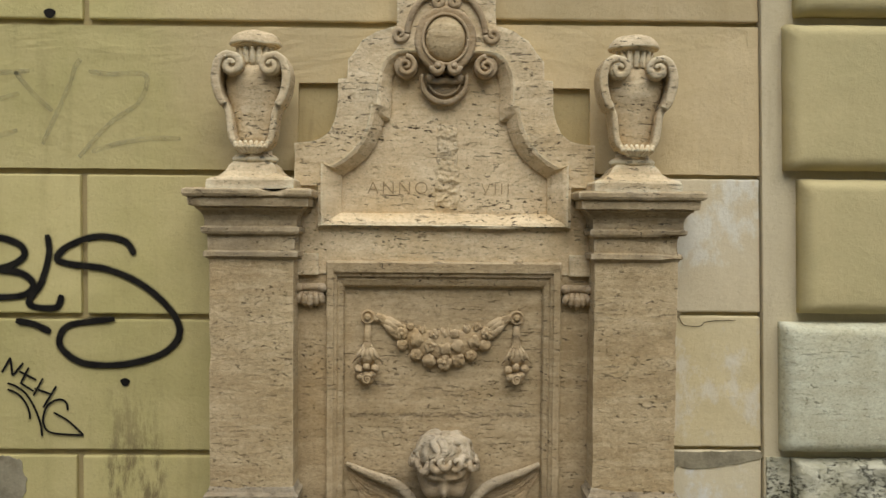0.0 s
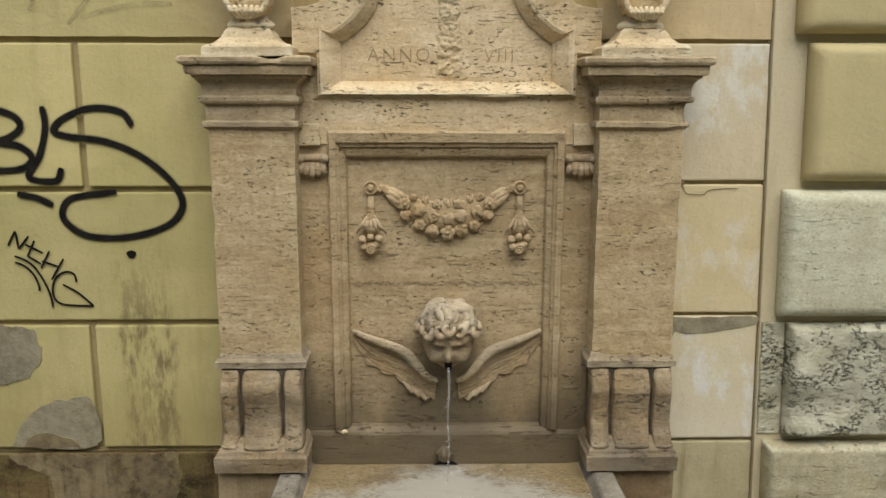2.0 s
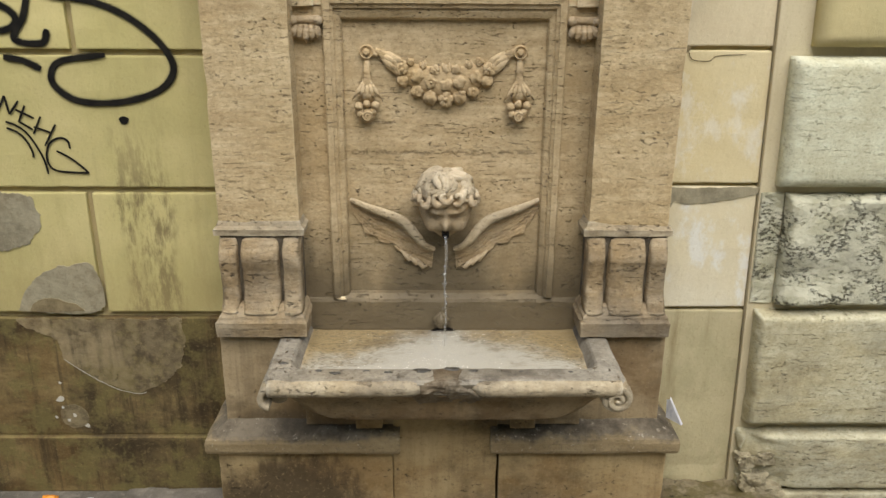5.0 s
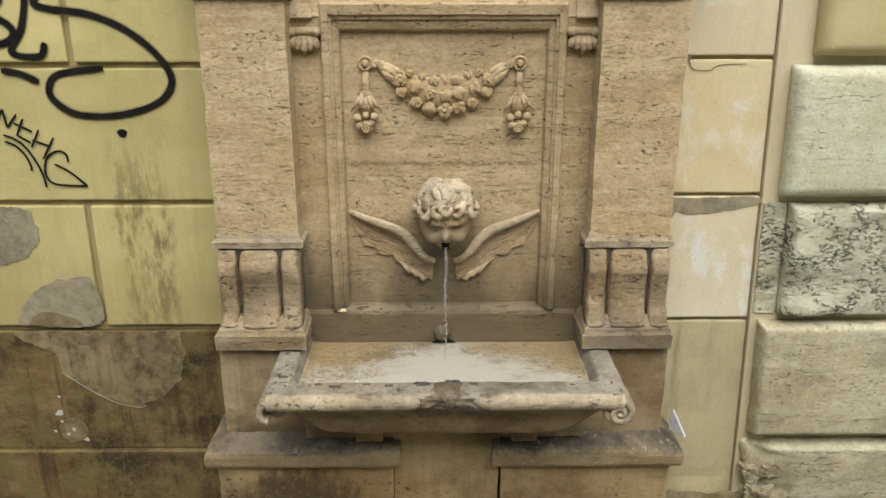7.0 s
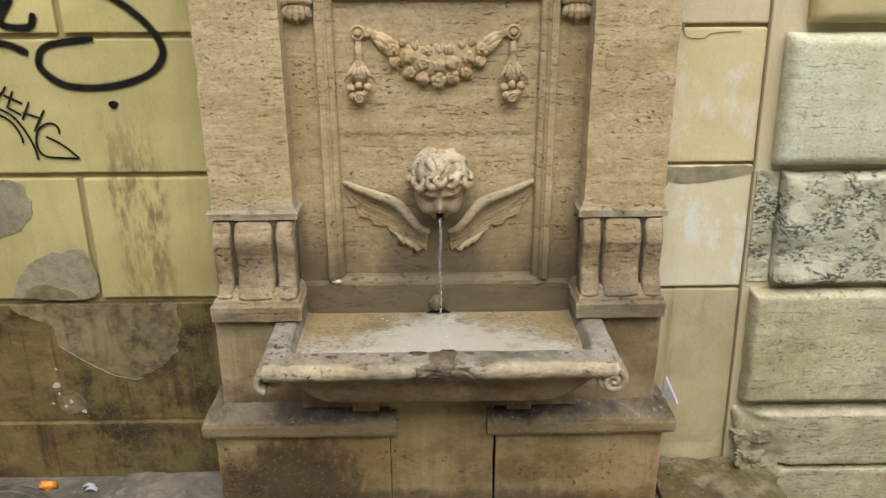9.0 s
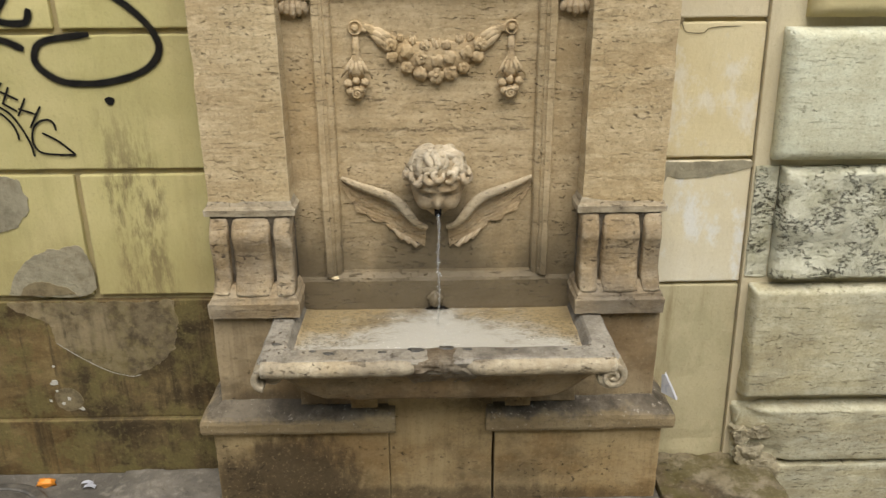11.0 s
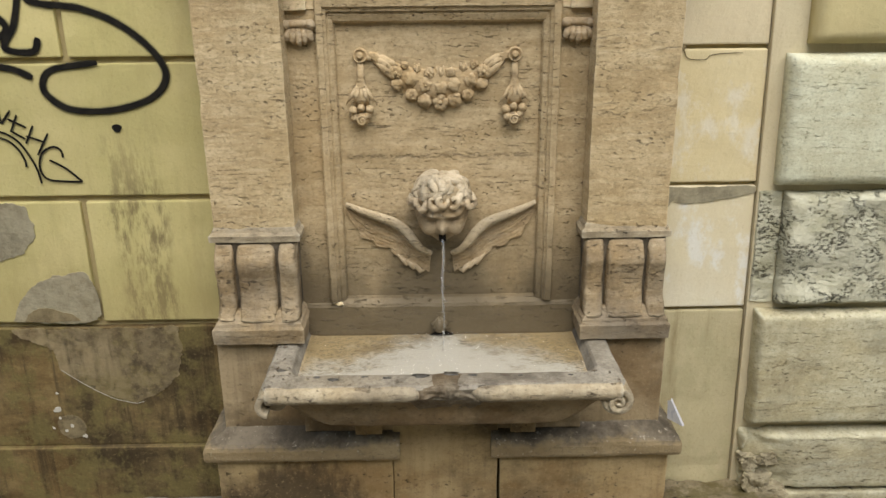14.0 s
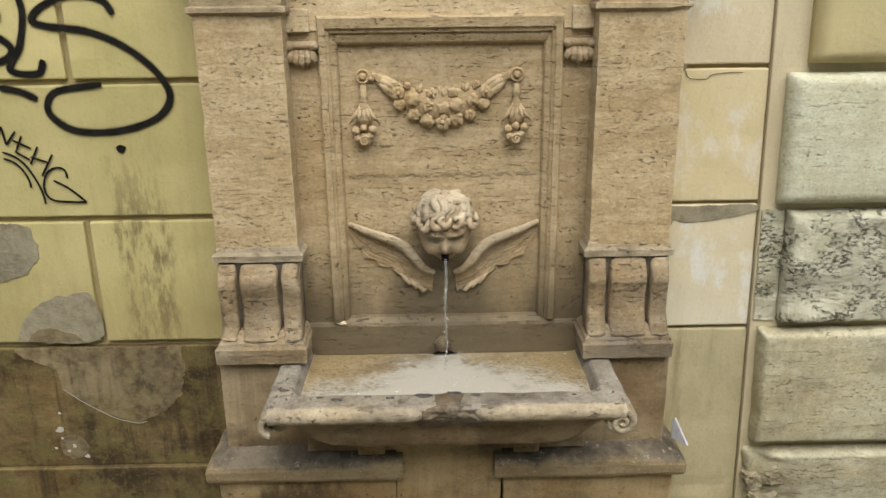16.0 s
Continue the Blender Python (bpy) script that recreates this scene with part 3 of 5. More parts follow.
def pilaster(s):
    """One side pier, from plinth ledge to capital. s: -1 or 1."""
    a, b = sorted((s * 0.402, s * 0.626))
    pier = part("pilaster", worn(box(a, b, -0.122, 0.0, 0.90, 1.56, 0.003), 0.012, 0.0012, 0.006, s), STONE, fountain, "plain travertine pilaster shaft")
    prof = [(0.0, 1.540), (0.006, 1.546), (0.013, 1.550), (0.013, 1.562), (0.003, 1.566), (0.003, 1.606), (0.014, 1.610), (0.017, 1.616), (0.017, 1.626), (0.009, 1.630), (0.009, 1.646), (0.013, 1.660), (0.022, 1.672), (0.030, 1.677), (0.030, 1.681), (0.043, 1.683), (0.045, 1.702), (0.043, 1.705), (0.053, 1.708), (0.056, 1.714), (0.056, 1.724), (0.046, 1.730)]
    part("capital", worn(courses(a, b, -0.122, 0.0, prof), 0.008, 0.0016, 0.014, s * 3), STONE_CAPITAL, pier, "moulded pilaster capital with chipped edge")
    # console under the shaft
    part("console_ledge", worn(courses(a, b, -0.122, 0.0, [(0.0, 0.886), (0.012, 0.890), (0.014, 0.908), (0.006, 0.916), (0.0, 0.93)]), 0.01, 0.0014, 0.006, s * 2), STONE_ROLL, pier)
    ribs = [(a - 0.002, a + 0.050), (a + 0.059, b - 0.059), (b - 0.050, b + 0.002)]
    part("console_back", box(a + 0.004, b - 0.004, -0.128, 0.0, 0.60, 0.89, 0.004), STONE_LEDGE, pier)
    for r0, r1 in ribs:
        bm = bmesh.new()
        loops = []
        side = []
        for k in range(15):
            u = k / 14
            z = 0.884 - 0.215 * u
            y = -0.128 - 0.030 * math.sin(min(1, u * 3.2) * math.pi / 2) + 0.016 * math.sin(max(0, u - 0.25) / 0.75 * math.pi) - 0.02 * u * u
            side.append((y, z))
        w = r1 - r0
        for f, dy in ((0.0, 0.016), (0.05, 0.004), (0.16, 0.0), (0.5, -0.003), (0.84, 0.0), (0.95, 0.004), (1.0, 0.016)):
            loops.append([(r0 + w * f, -0.10, 0.884)] + [(r0 + w * f, y + dy, z) for y, z in side] + [(r0 + w * f, -0.10, 0.669)])
        rings(bm, loops)
        part("console_rib", worn(bm, 0.012, 0.0024, 0.010, r0), STONE_RIB, pier, smooth=True)
    prof = [(0.0, 0.604), (0.014, 0.606), (0.016, 0.648), (0.010, 0.656), (0.008, 0.664), (-0.02, 0.694)]
    part("console_base", worn(courses(a, b, -0.172, 0.0, prof), 0.010, 0.0016, 0.009, s * 5), STONE_GREY, pier)
    c, d = sorted((s * 0.405, s * 0.642))
    part("pier", worn(box(c, d, -0.158, 0.0, 0.29, 0.606, 0.003), 0.015, 0.0014, 0.006, s * 4), STONE_PIER, pier)
    return pier


for s in (-1, 1):
    pilaster(s)

# plinth with its sloping ledge, in two halves, and the middle block
for x0, x1, l0, l1 in ((-0.672, -0.150, -0.698, -0.128), (0.168, 0.672, 0.140, 0.698)):
    pl = part("plinth", worn(box(x0, x1, -0.188, 0.0, FLOOR_Z, 0.245, 0.006), 0.03, 0.0014, 0.006, x0), STONE_BASE, fountain, "soiled travertine plinth block")
    bm = bmesh.new()
    outer_left = x0 < -0.5
    loops = []
    for o, z in ((-0.010, 0.236), (0.018, 0.236), (0.026, 0.240), (0.030, 0.250), (0.031, 0.276), (0.028, 0.288), (0.020, 0.298), (0.004, 0.306), (-0.016, 0.315), (-0.034, 0.326), (-0.036, 0.332)):
        y = -0.190 - o
        if outer_left:
            loops.append([(l0 + 0.030 - o, 0.0, z), (l0 + 0.030 - o, y, z), (l1, y, z), (l1, 0.0, z)])
        else:
            loops.append([(l0, 0.0, z), (l0, y, z), (l1 - 0.030 + o, y, z), (l1 - 0.030 + o, 0.0, z)])
    rings(bm, loops)
    part("plinth_ledge", worn(bm, 0.016, 0.0024, 0.010, x0), STONE_LEDGE, pl, "worn sloping ledge stained grey")
part("under_wall", worn(box(-0.404, 0.404, -0.181, 0.0, 0.318, 0.431, 0.002), 0.03, 0.001, 0.003), STONE_PIER, fountain)
part("basin_course", worn(box(-0.130, 0.150, -0.262, -0.05, 0.398, 0.410, 0.003), 0.02, 0.001, 0.004), STONE_PIER, fountain)
part("middle_block", worn(box(-0.149, 0.162, -0.182, 0.0, FLOOR_Z, 0.397, 0.004), 0.03, 0.0014, 0.005), STONE_BASE, fountain)
for x0, x1 in ((-0.256, -0.178), (0.196, 0.27)):
    part("basin_support", worn(box(x0, x1, -0.205, -0.05, 0.318, 0.44, 0.004), 0.02, 0.001, 0.004, x0), STONE_BASE, fountain)

# pediment: slab with a sloped border round a sunk tympanum
outer = [(0, 1.630), (0.346, 1.630), (0.346, 1.742), (0.410, 1.742), (0.410, 1.857), (0.372, 1.860), (0.342, 1.868), (0.318, 1.886), (0.303, 1.915), (0.294, 1.955), (0.292, 2.032), (0.268, 2.034), (0.267, 2.082), (0.247, 2.106), (0.225, 2.138), (0.190, 2.160), (0.150, 2.172), (0.134, 2.176), (0.134, 2.290), (0.095, 2.335), (0, 2.350)]
ring_a = [(0, 1.634), (0.338, 1.634), (0.338, 1.803), (0.316, 1.794), (0.288, 1.807), (0.256, 1.832), (0.230, 1.866), (0.212, 1.903), (0.203, 1.950), (0.203, 1.962), (0.187, 1.963), (0.186, 2.015), (0.180, 2.054), (0.164, 2.085), (0.140, 2.104), (0.105, 2.110), (0, 2.110)]
ring_b = [(0, 1.668), (0.286, 1.668), (0.286, 1.768), (0.272, 1.778), (0.250, 1.792), (0.216, 1.822), (0.190, 1.858), (0.176, 1.896), (0.170, 1.922), (0.152, 1.926), (0.150, 1.955), (0.149, 2.005), (0.147, 2.040), (0.138, 2.065), (0.122, 2.082), (0.100, 2.090), (0, 2.092)]
pediment = part("pediment", worn(plate(mirror(outer), mirror(ring_a), -0.060, 0.03), 0.010, 0.0014, 0.006), STONE_PITTED, fountain, "curved pediment slab with pitted surface")
bm = bmesh.new()
lip = [[(x, y, z) for x, z in mirror(loop)] for loop, y in ((ring_a, -0.050), (ring_a, -0.066))]
mid = [((a[0] * 0.72 + b[0] * 0.28), (a[1] * 0.72 + b[1] * 0.28)) for a, b in zip(ring_a, ring_b)]
mid2 = [((a[0] * 0.2 + b[0] * 0.8), (a[1] * 0.2 + b[1] * 0.8)) for a, b in zip(ring_a, ring_b)]
lip += [[(x, -0.062, z) for x, z in mirror(mid)], [(x, -0.040, z) for x, z in mirror(mid2)], [(x, -0.030, z) for x, z in mirror(ring_b)], [(x, -0.014, z) for x, z in mirror(ring_b)]]
rings(bm, lip, cap=False)
part("tympanum_border", worn(bm, 0.010, 0.0012, 0.006), STONE_PALE, pediment)
part("tympanum", worn(plate(mirror([(x * 1.02, z) for x, z in ring_a]), [], -0.020, 0.01), 0.015, 0.0010, 0.003), STONE_PALE, pediment)

# basin
def basin_shell(rows):
    """Stacked outlines of the basin, from (half width, front, height)."""
    bm = bmesh.new()
    loops = []
    for w, f, z in rows:
        r = 0.03
        loops.append([(-w, -0.03, z), (-w, f + r, z), (-w + r * 0.3, f + r * 0.3, z), (-w + r, f, z)] + [(-w + r + (2 * w - 2 * r) * k / 12, f, z) for k in range(1, 12)] + [(w - r, f, z), (w - r * 0.3, f + r * 0.3, z), (w, f + r, z), (w, -0.03, z)])
    rings(bm, loops)
    return worn(bm, 0.014, 0.0018, 0.008)


RIM = ((0.455, -0.422, 0.556), (0.462, -0.425, 0.565), (0.468, -0.432, 0.590), (0.460, -0.424, 0.600), (0.410, -0.362, 0.599), (0.404, -0.354, 0.594), (0.385, -0.33, 0.556), (0.375, -0.315, 0.548))
BOWL = ((0.290, -0.338, 0.432), (0.298, -0.348, 0.437), (0.330, -0.356, 0.446), (0.358, -0.363, 0.462), (0.384, -0.371, 0.486), (0.405, -0.382, 0.512), (0.425, -0.398, 0.535), (0.446, -0.414, 0.548))


basin = part("basin", basin_shell(RIM), STONE_RIM, fountain, "shallow travertine basin with rolled front edge", smooth=False)
part("bowl", basin_shell(BOWL), STONE_UNDER, basin, "mottled brown underside of the basin")


# front roll of the basin with a broken middle and scrolled ends
def front_roll():
    bm = bmesh.new()
    pts, rad = [], []
    for k in range(67):
        x = -0.452 + 0.904 * k / 66
        gone = math.exp(-((x - 0.006) / 0.072) ** 4)
        pts.append((x, -0.430 + 0.050 * gone, 0.578 - 0.010 * gone))
        rad.append(0.0215 * (1 - 0.45 * gone) + 0.0020 * noise.noise(Vector((x * 22, 0, 3))) + 0.001 * noise.noise(Vector((x * 70, 5, 3))) + 0.006 * gone * noise.noise(Vector((x * 90, 2, 3))))
    tube(bm, pts, rad, 14)
    return bm


part("rolled_edge", worn(front_roll(), 0.010, 0.0018, 0.006), STONE_ROLL, basin, "rounded pale front edge, broken in the middle", smooth=True)
bm = box(-0.092, 0.104, -0.434, -0.36, 0.505, 0.602, 0.010)
for v in worn(bm, 0.006, 0.003, 0.010).verts:
    v.co.y += 0.85 * max(0, 0.570 - v.co.z) + 0.004 * (abs(v.co.x - 0.006) / 0.075) ** 2 + 0.009 * noise.noise(v.co * 30) + 0.004 * noise.noise(v.co * 95)
    v.co.x -= (v.co.x - 0.006) * min(0.45, 4.0 * max(0, 0.572 - v.co.z))
    v.co.z -= 0.010 * (abs(v.co.x - 0.006) / 0.075) ** 2
part("broken_edge", bm, STONE_BREAK, basin, "rough grey break in the edge")
for s in (-1, 1):
    bm = bmesh.new()
    cx, cz = s * 0.444, 0.551
    if s > 0:
        band(bm, flat(spiral(cx, cz, 0, 0.033, 1.6, math.pi / 2, -1, 48, 0.10)), [0.017 - 0.007 * k / 48 for k in range(49)], -0.449, -0.37, 0.005)
        rings(bm, [[(cx + r * math.cos(a), y, cz + r * math.sin(a)) for a in [2 * math.pi * k / 28 for k in range(28)]] for y, r in ((-0.36, 0.041), (-0.430, 0.041), (-0.438, 0.038), (-0.441, 0.026))])
    else:
        band(bm, flat(spiral(cx, cz, 0, 0.032, 0.46, math.pi / 2, 1, 24, 0.72)), [0.019 - 0.004 * k / 24 for k in range(25)], -0.446, -0.37, 0.006)
        rings(bm, [[(cx + 0.012 + r * math.cos(a), y, cz - 0.006 + r * math.sin(a)) for a in [2 * math.pi * k / 20 for k in range(20)]] for y, r in ((-0.36, 0.026), (-0.404, 0.025), (-0.408, 0.018))])
    worn(bm, 0.008, 0.0016, 0.006, s)
    part("scroll", bm, STONE_ROLL, basin, "" if s > 0 else "broken scroll end", smooth=True)


def bed_material():
    m = Mat("lime-crusted basin bed", 0.35, 0.5)
    white, ochre = (0.47, 0.44, 0.38), (0.36, 0.275, 0.15)
    x = m.axis(0)
    y = m.axis(1)
    n = m.noise((6, 9, 6), 1.6, 7, 0.65)
    side = m.math("ADD", m.math("MULTIPLY", m.math("ABSOLUTE", x), 1.9), m.math("MULTIPLY", m.math("ADD", y, 0.19), 2.6))
    side = m.math("ADD", side, m.math("MULTIPLY", m.math("SUBTRACT", n, 0.5), 1.3))
    c = m.mix(m.ramp(side, 0.25, 0.75), white, ochre)
    spots = m.ramp(m.noise((70, 120, 70), 1.3, 7, 0.78, (3, 1, 0)), 0.49, 0.60)
    ring = m.math("MULTIPLY", m.ramp(side, 0.15, 0.4), m.ramp(side, 1.1, 0.75))
    crust = m.ramp(m.noise((7, 10, 7), 1.6, 6, 0.7, (6, 2, 4)), 0.48, 0.62, 0, 0.55)
    c = m.mix(m.math("MULTIPLY", crust, ring), c, (0.16, 0.115, 0.06))
    c = m.mix(m.math("MULTIPLY", m.math("MULTIPLY", spots, ring), 0.85), c, (0.09, 0.07, 0.04))
    m.color(c)
    m.bump((m.noise((14, 14, 14), 1.5, 6, 0.7), 0.006), (m.noise((70, 70, 70), 1.0, 4, 0.6), 0.002))
    return m.m


bm = bmesh.new()
bmesh.ops.create_grid(bm, x_segments=60, y_segments=30, size=1)
for v in bm.verts:
    v.co = Vector((v.co.x * 0.392, -0.184 + v.co.y * 0.158, 0.5635 + 0.001 * noise.noise(v.co * 4) + 0.010 * max(0, abs(v.co.x) - 0.9) * 10 * 0.4))
part("basin_bed", bm, bed_material(), basin, "white lime crust with ochre and black stains", smooth=True)

LEAD = Mat("dark lead filling", 0.5, 0.5)
LEAD.color(LEAD.mix(LEAD.ramp(LEAD.noise((60, 60, 60), 1, 4), 0.4, 0.6), (0.045, 0.041, 0.033), (0.10, 0.090, 0.072)))
LEAD = LEAD.m
for x, y, rx in ((-0.430, -0.330, 0.013), (-0.330, -0.372, 0.009), (-0.285, -0.385, 0.014), (-0.205, -0.374, 0.010), (-0.148, -0.380, 0.010), (-0.060, -0.372, 0.020), (0.020, -0.366, 0.022), (0.075, -0.372, 0.012), (0.200, -0.376, 0.008), (0.330, -0.378, 0.007)):
    bm = bmesh.new()
    ball(bm, (x, y, 0.5995), rx, 1.0, 0.55, 0.16, 12, 6, 0.7)
    part("lead_plug", bm, LEAD, basin, smooth=True)

STONE_SWAG = travertine("dusty carved travertine", (0.627, 0.479, 0.276), (0.515, 0.380, 0.201), (0.370, 0.259, 0.127), 0.7, grey=0.25, soot=0.15)
# backsplash with small spout shell and overflow slot
bm = bmesh.new()
rings(bm, [[(-0.402, y, z), (0.402, y, z)] for y, z in ((0.0, 0.545), (-0.050, 0.545), (-0.050, 0.655), (-0.046, 0.664), (-0.030, 0.676), (0.0, 0.684))], close=False)
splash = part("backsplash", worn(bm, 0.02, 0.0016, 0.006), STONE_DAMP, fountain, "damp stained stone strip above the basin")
bm = bmesh.new()
for k in range(7):
    a = radians(200 + k * 23)
    tube(bm, [(-0.006, -0.052, 0.622), (-0.006 + 0.030 * math.cos(a) * 0.75, -0.062, 0.612 + 0.036 * math.sin(a))], [0.004, 0.0085], 8)
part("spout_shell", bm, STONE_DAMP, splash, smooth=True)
DARK = Mat("black pipe and opening shade", 0.9, 0.1)
DARK.color((0.012, 0.010, 0.008))
DARK = DARK.m
# raised bar; its near-black colour stands for the shade inside the slot
bm = bmesh.new()
tube(bm, [(-0.036, -0.053, 0.562), (-0.018, -0.058, 0.571), (0, -0.060, 0.574), (0.018, -0.058, 0.571), (0.036, -0.053, 0.562)], [0.002, 0.005, 0.006, 0.005, 0.002], 8)
part("overflow_slot", bm, DARK, splash, "black bar painted as the shade in the overflow slot")

# garland, rosettes and drops on the panel
PY = -0.016


def rosette(x, z, r=0.020):
    bm = bmesh.new()
    prof = [(r * 1.0, PY), (r, PY - 0.010), (r * 0.86, PY - 0.015), (r * 0.66, PY - 0.012), (r * 0.5, PY - 0.010), (r * 0.46, PY - 0.017), (r * 0.25, PY - 0.021)]
    rings(bm, [[(x + q * math.cos(a), y, z + q * math.sin(a)) for a in [2 * math.pi * k / 20 for k in range(20)]] for q, y in prof])
    return bm


def fruit(x, z, r, kind, rng):
    """One carved fruit or flower of the swag in low relief."""
    bm = bmesh.new()
    y = PY - 0.010
    if kind == "flower":
        for k in range(5):
            a = k * 1.2566 + rng.uniform(0, 0.5)
            ball(bm, (x + r * 0.55 * math.cos(a), y - 0.004, z + r * 0.55 * math.sin(a)), r * 0.52, 1, 0.7, 1, 10, 8, 0.3)
        ball(bm, (x, y - 0.012, z), r * 0.30, 1, 0.8, 1, 10, 8)
    elif kind == "leaf":
        for k in (-1, 0, 1):
            ball(bm, (x + k * r * 0.5, y + 0.002 - 0.003 * (k == 0), z + r * 0.2 * abs(k)), r * 0.8, 0.45, 0.5, 1.15, 10, 8, 0.4)
    else:
        ball(bm, (x, y, z), r, 1.0, 0.72, rng.uniform(0.92, 1.08), 18, 12, 0.30)
        if kind == "split":
            for v in bm.verts:
                d = abs(v.co.x - x + 0.3 * (v.co.z - z))
                if d < r * 0.28 and v.co.y < y:
                    v.co.y += r * 0.34 * (1 - d / (r * 0.28))
        elif kind == "apple":
            for v in bm.verts:
                d = math.hypot(v.co.x - x, v.co.z - z) / r
                if v.co.y < y and d < 0.5:
                    v.co.y += r * 0.5 * (1 - d / 0.5)
            ball(bm, (x, y - r * 0.62, z), r * 0.16, 1, 1, 1, 8, 6)
    for v in bm.verts:
        v.co += noise.noise_vector(v.co * 90) * 0.0024
    return part("fruit", bm, STONE_SWAG, garland, smooth=True)


bm = bmesh.new()
pts, rad = [], []
for k in range(25):
    u = -1 + k / 12
    pts.append((0.002 + 0.172 * u, PY - 0.001, 1.372 - 0.076 * (1 - u * u)))
    rad.append(0.006 + 0.040 * (1 - abs(u) ** 1.6))
tube(bm, pts, rad, 12, 0.4)
garland = part("garland", worn(bm, 0.012, 0.003, 0.004), STONE_SWAG, fountain, "carved swag of fruit and leaves", smooth=True)
rng = random.Random(4)
for row, z0, sag, n, half, r, kinds in ((0, 1.352, 0.022, 7, 0.092, 0.0135, ("apple", "leaf", "flower", "leaf", "round", "leaf", "apple")), (1, 1.336, 0.041, 7, 0.118, 0.0205, ("flower", "round", "apple", "split", "round", "split", "flower")), (2, 1.303, 0.053, 7, 0.114, 0.0185, ("round", "apple", "round", "flower", "split", "apple", "round"))):
    for k in range(n):
        u = -1 + 2 * k / (n - 1)
        swell = 1.12 - 0.24 * abs(u) + rng.uniform(-0.06, 0.06)
        fruit(0.002 + half * u + rng.uniform(-0.003, 0.003), z0 - sag * (1 - u * u) + rng.uniform(-0.003, 0.003), r * swell, kinds[k], rng)
# leaf sheaves where the swag narrows, and the ribbon ties
for s in (-1, 1):
    for k in range(5):
        bm = bmesh.new()
        lift = (k - 2) * 0.010
        x0, z0 = 0.002 + s * 0.180, 1.372
        x1, z1 = 0.002 + s * (0.128 + 0.006 * (k % 2)), 1.341 + lift * 0.8
        tube(bm, [(x0, PY - 0.004, z0 + lift * 0.15), (x0 + (x1 - x0) * 0.5, PY - 0.010 - 0.002 * (k % 2), z0 + (z1 - z0) * 0.45 + lift * 0.3), (x1, PY - 0.013, z1), (x1 - s * 0.016, PY - 0.006, z1 - 0.012)], [0.003, 0.0100, 0.0095, 0.003], 8, 0.5)
        part("leaf", bm, STONE_SWAG, garland, smooth=True)
    bm = bmesh.new()
    band(bm, [(0.002 + s * 0.158, 1.358), (0.002 + s * 0.172, 1.374), (0.002 + s * 0.190, 1.383)], [0.016, 0.022, 0.012], PY - 0.013, PY, 0.004)
    part("ribbon_tie", worn(bm, 0.006, 0.001, 0.002, s), STONE_SWAG, garland, smooth=True)
for s in (-1, 1):
    x = -0.212 if s < 0 else 0.205
    drop = part("rosette", rosette(x, 1.378), STONE_SWAG, fountain, "round carved boss with a hanging flower drop", smooth=False)
    bm = bmesh.new()
    tube(bm, [(x - s * 0.012, PY - 0.006, 1.376), (x - s * 0.030, PY - 0.010, 1.370)], [0.008, 0.006], 8, 0.6)
    tube(bm, [(x, PY - 0.005, 1.362), (x, PY - 0.008, 1.335), (x, PY - 0.009, 1.326), (x, PY - 0.010, 1.322), (x, PY - 0.012, 1.300), (x, PY - 0.014, 1.268), (x, PY - 0.008, 1.246)], [0.008, 0.009, 0.0115, 0.008, 0.014, 0.021, 0.016], 12, 0.55)
    part("ribbon", bm, STONE_SWAG, drop, smooth=True)
    for k in range(5):
        bm = bmesh.new()
        d = (k - 2) * 0.009
        tube(bm, [(x + d * 0.4, PY - 0.014, 1.305), (x + d * 1.3, PY - 0.024, 1.276), (x + d * 2.3, PY - 0.018, 1.250)], [0.002, 0.0065, 0.001], 7, 0.6)
        part("leaf", bm, STONE_SWAG, drop, smooth=True)
    for dx, dz, r in ((-0.024, 1.233, 0.012), (0.022, 1.236, 0.012), (-0.002, 1.240, 0.011), (0.015, 1.218, 0.010), (-0.019, 1.212, 0.011)):
        bm = bmesh.new()
        ball(bm, (x + dx, PY - 0.018, dz), r, 1, 1, 1, 12, 8, 0.3)
        part("fruit", bm, STONE_SWAG, drop, smooth=True)
    bm = bmesh.new()
    ball(bm, (x, PY - 0.014, 1.206), 0.019, 1, 0.8, 1, 14, 10, 0.15)
    tube(bm, spiral(x, 1.206, PY - 0.028, 0.0145, 1.7, 0.4, 1, 30, 0.15), 0.0034, 6)
    part("flower", bm, STONE_SWAG, drop, smooth=True)


def smooth3(pts, n=8):
    flat = smooth_line([(p[0], p[2]) for p in pts], n)
    deep = smooth_line([(p[1], 0.0) for p in pts], n)
    return [(a[0], d[0], a[1]) for a, d in zip(flat, deep)]


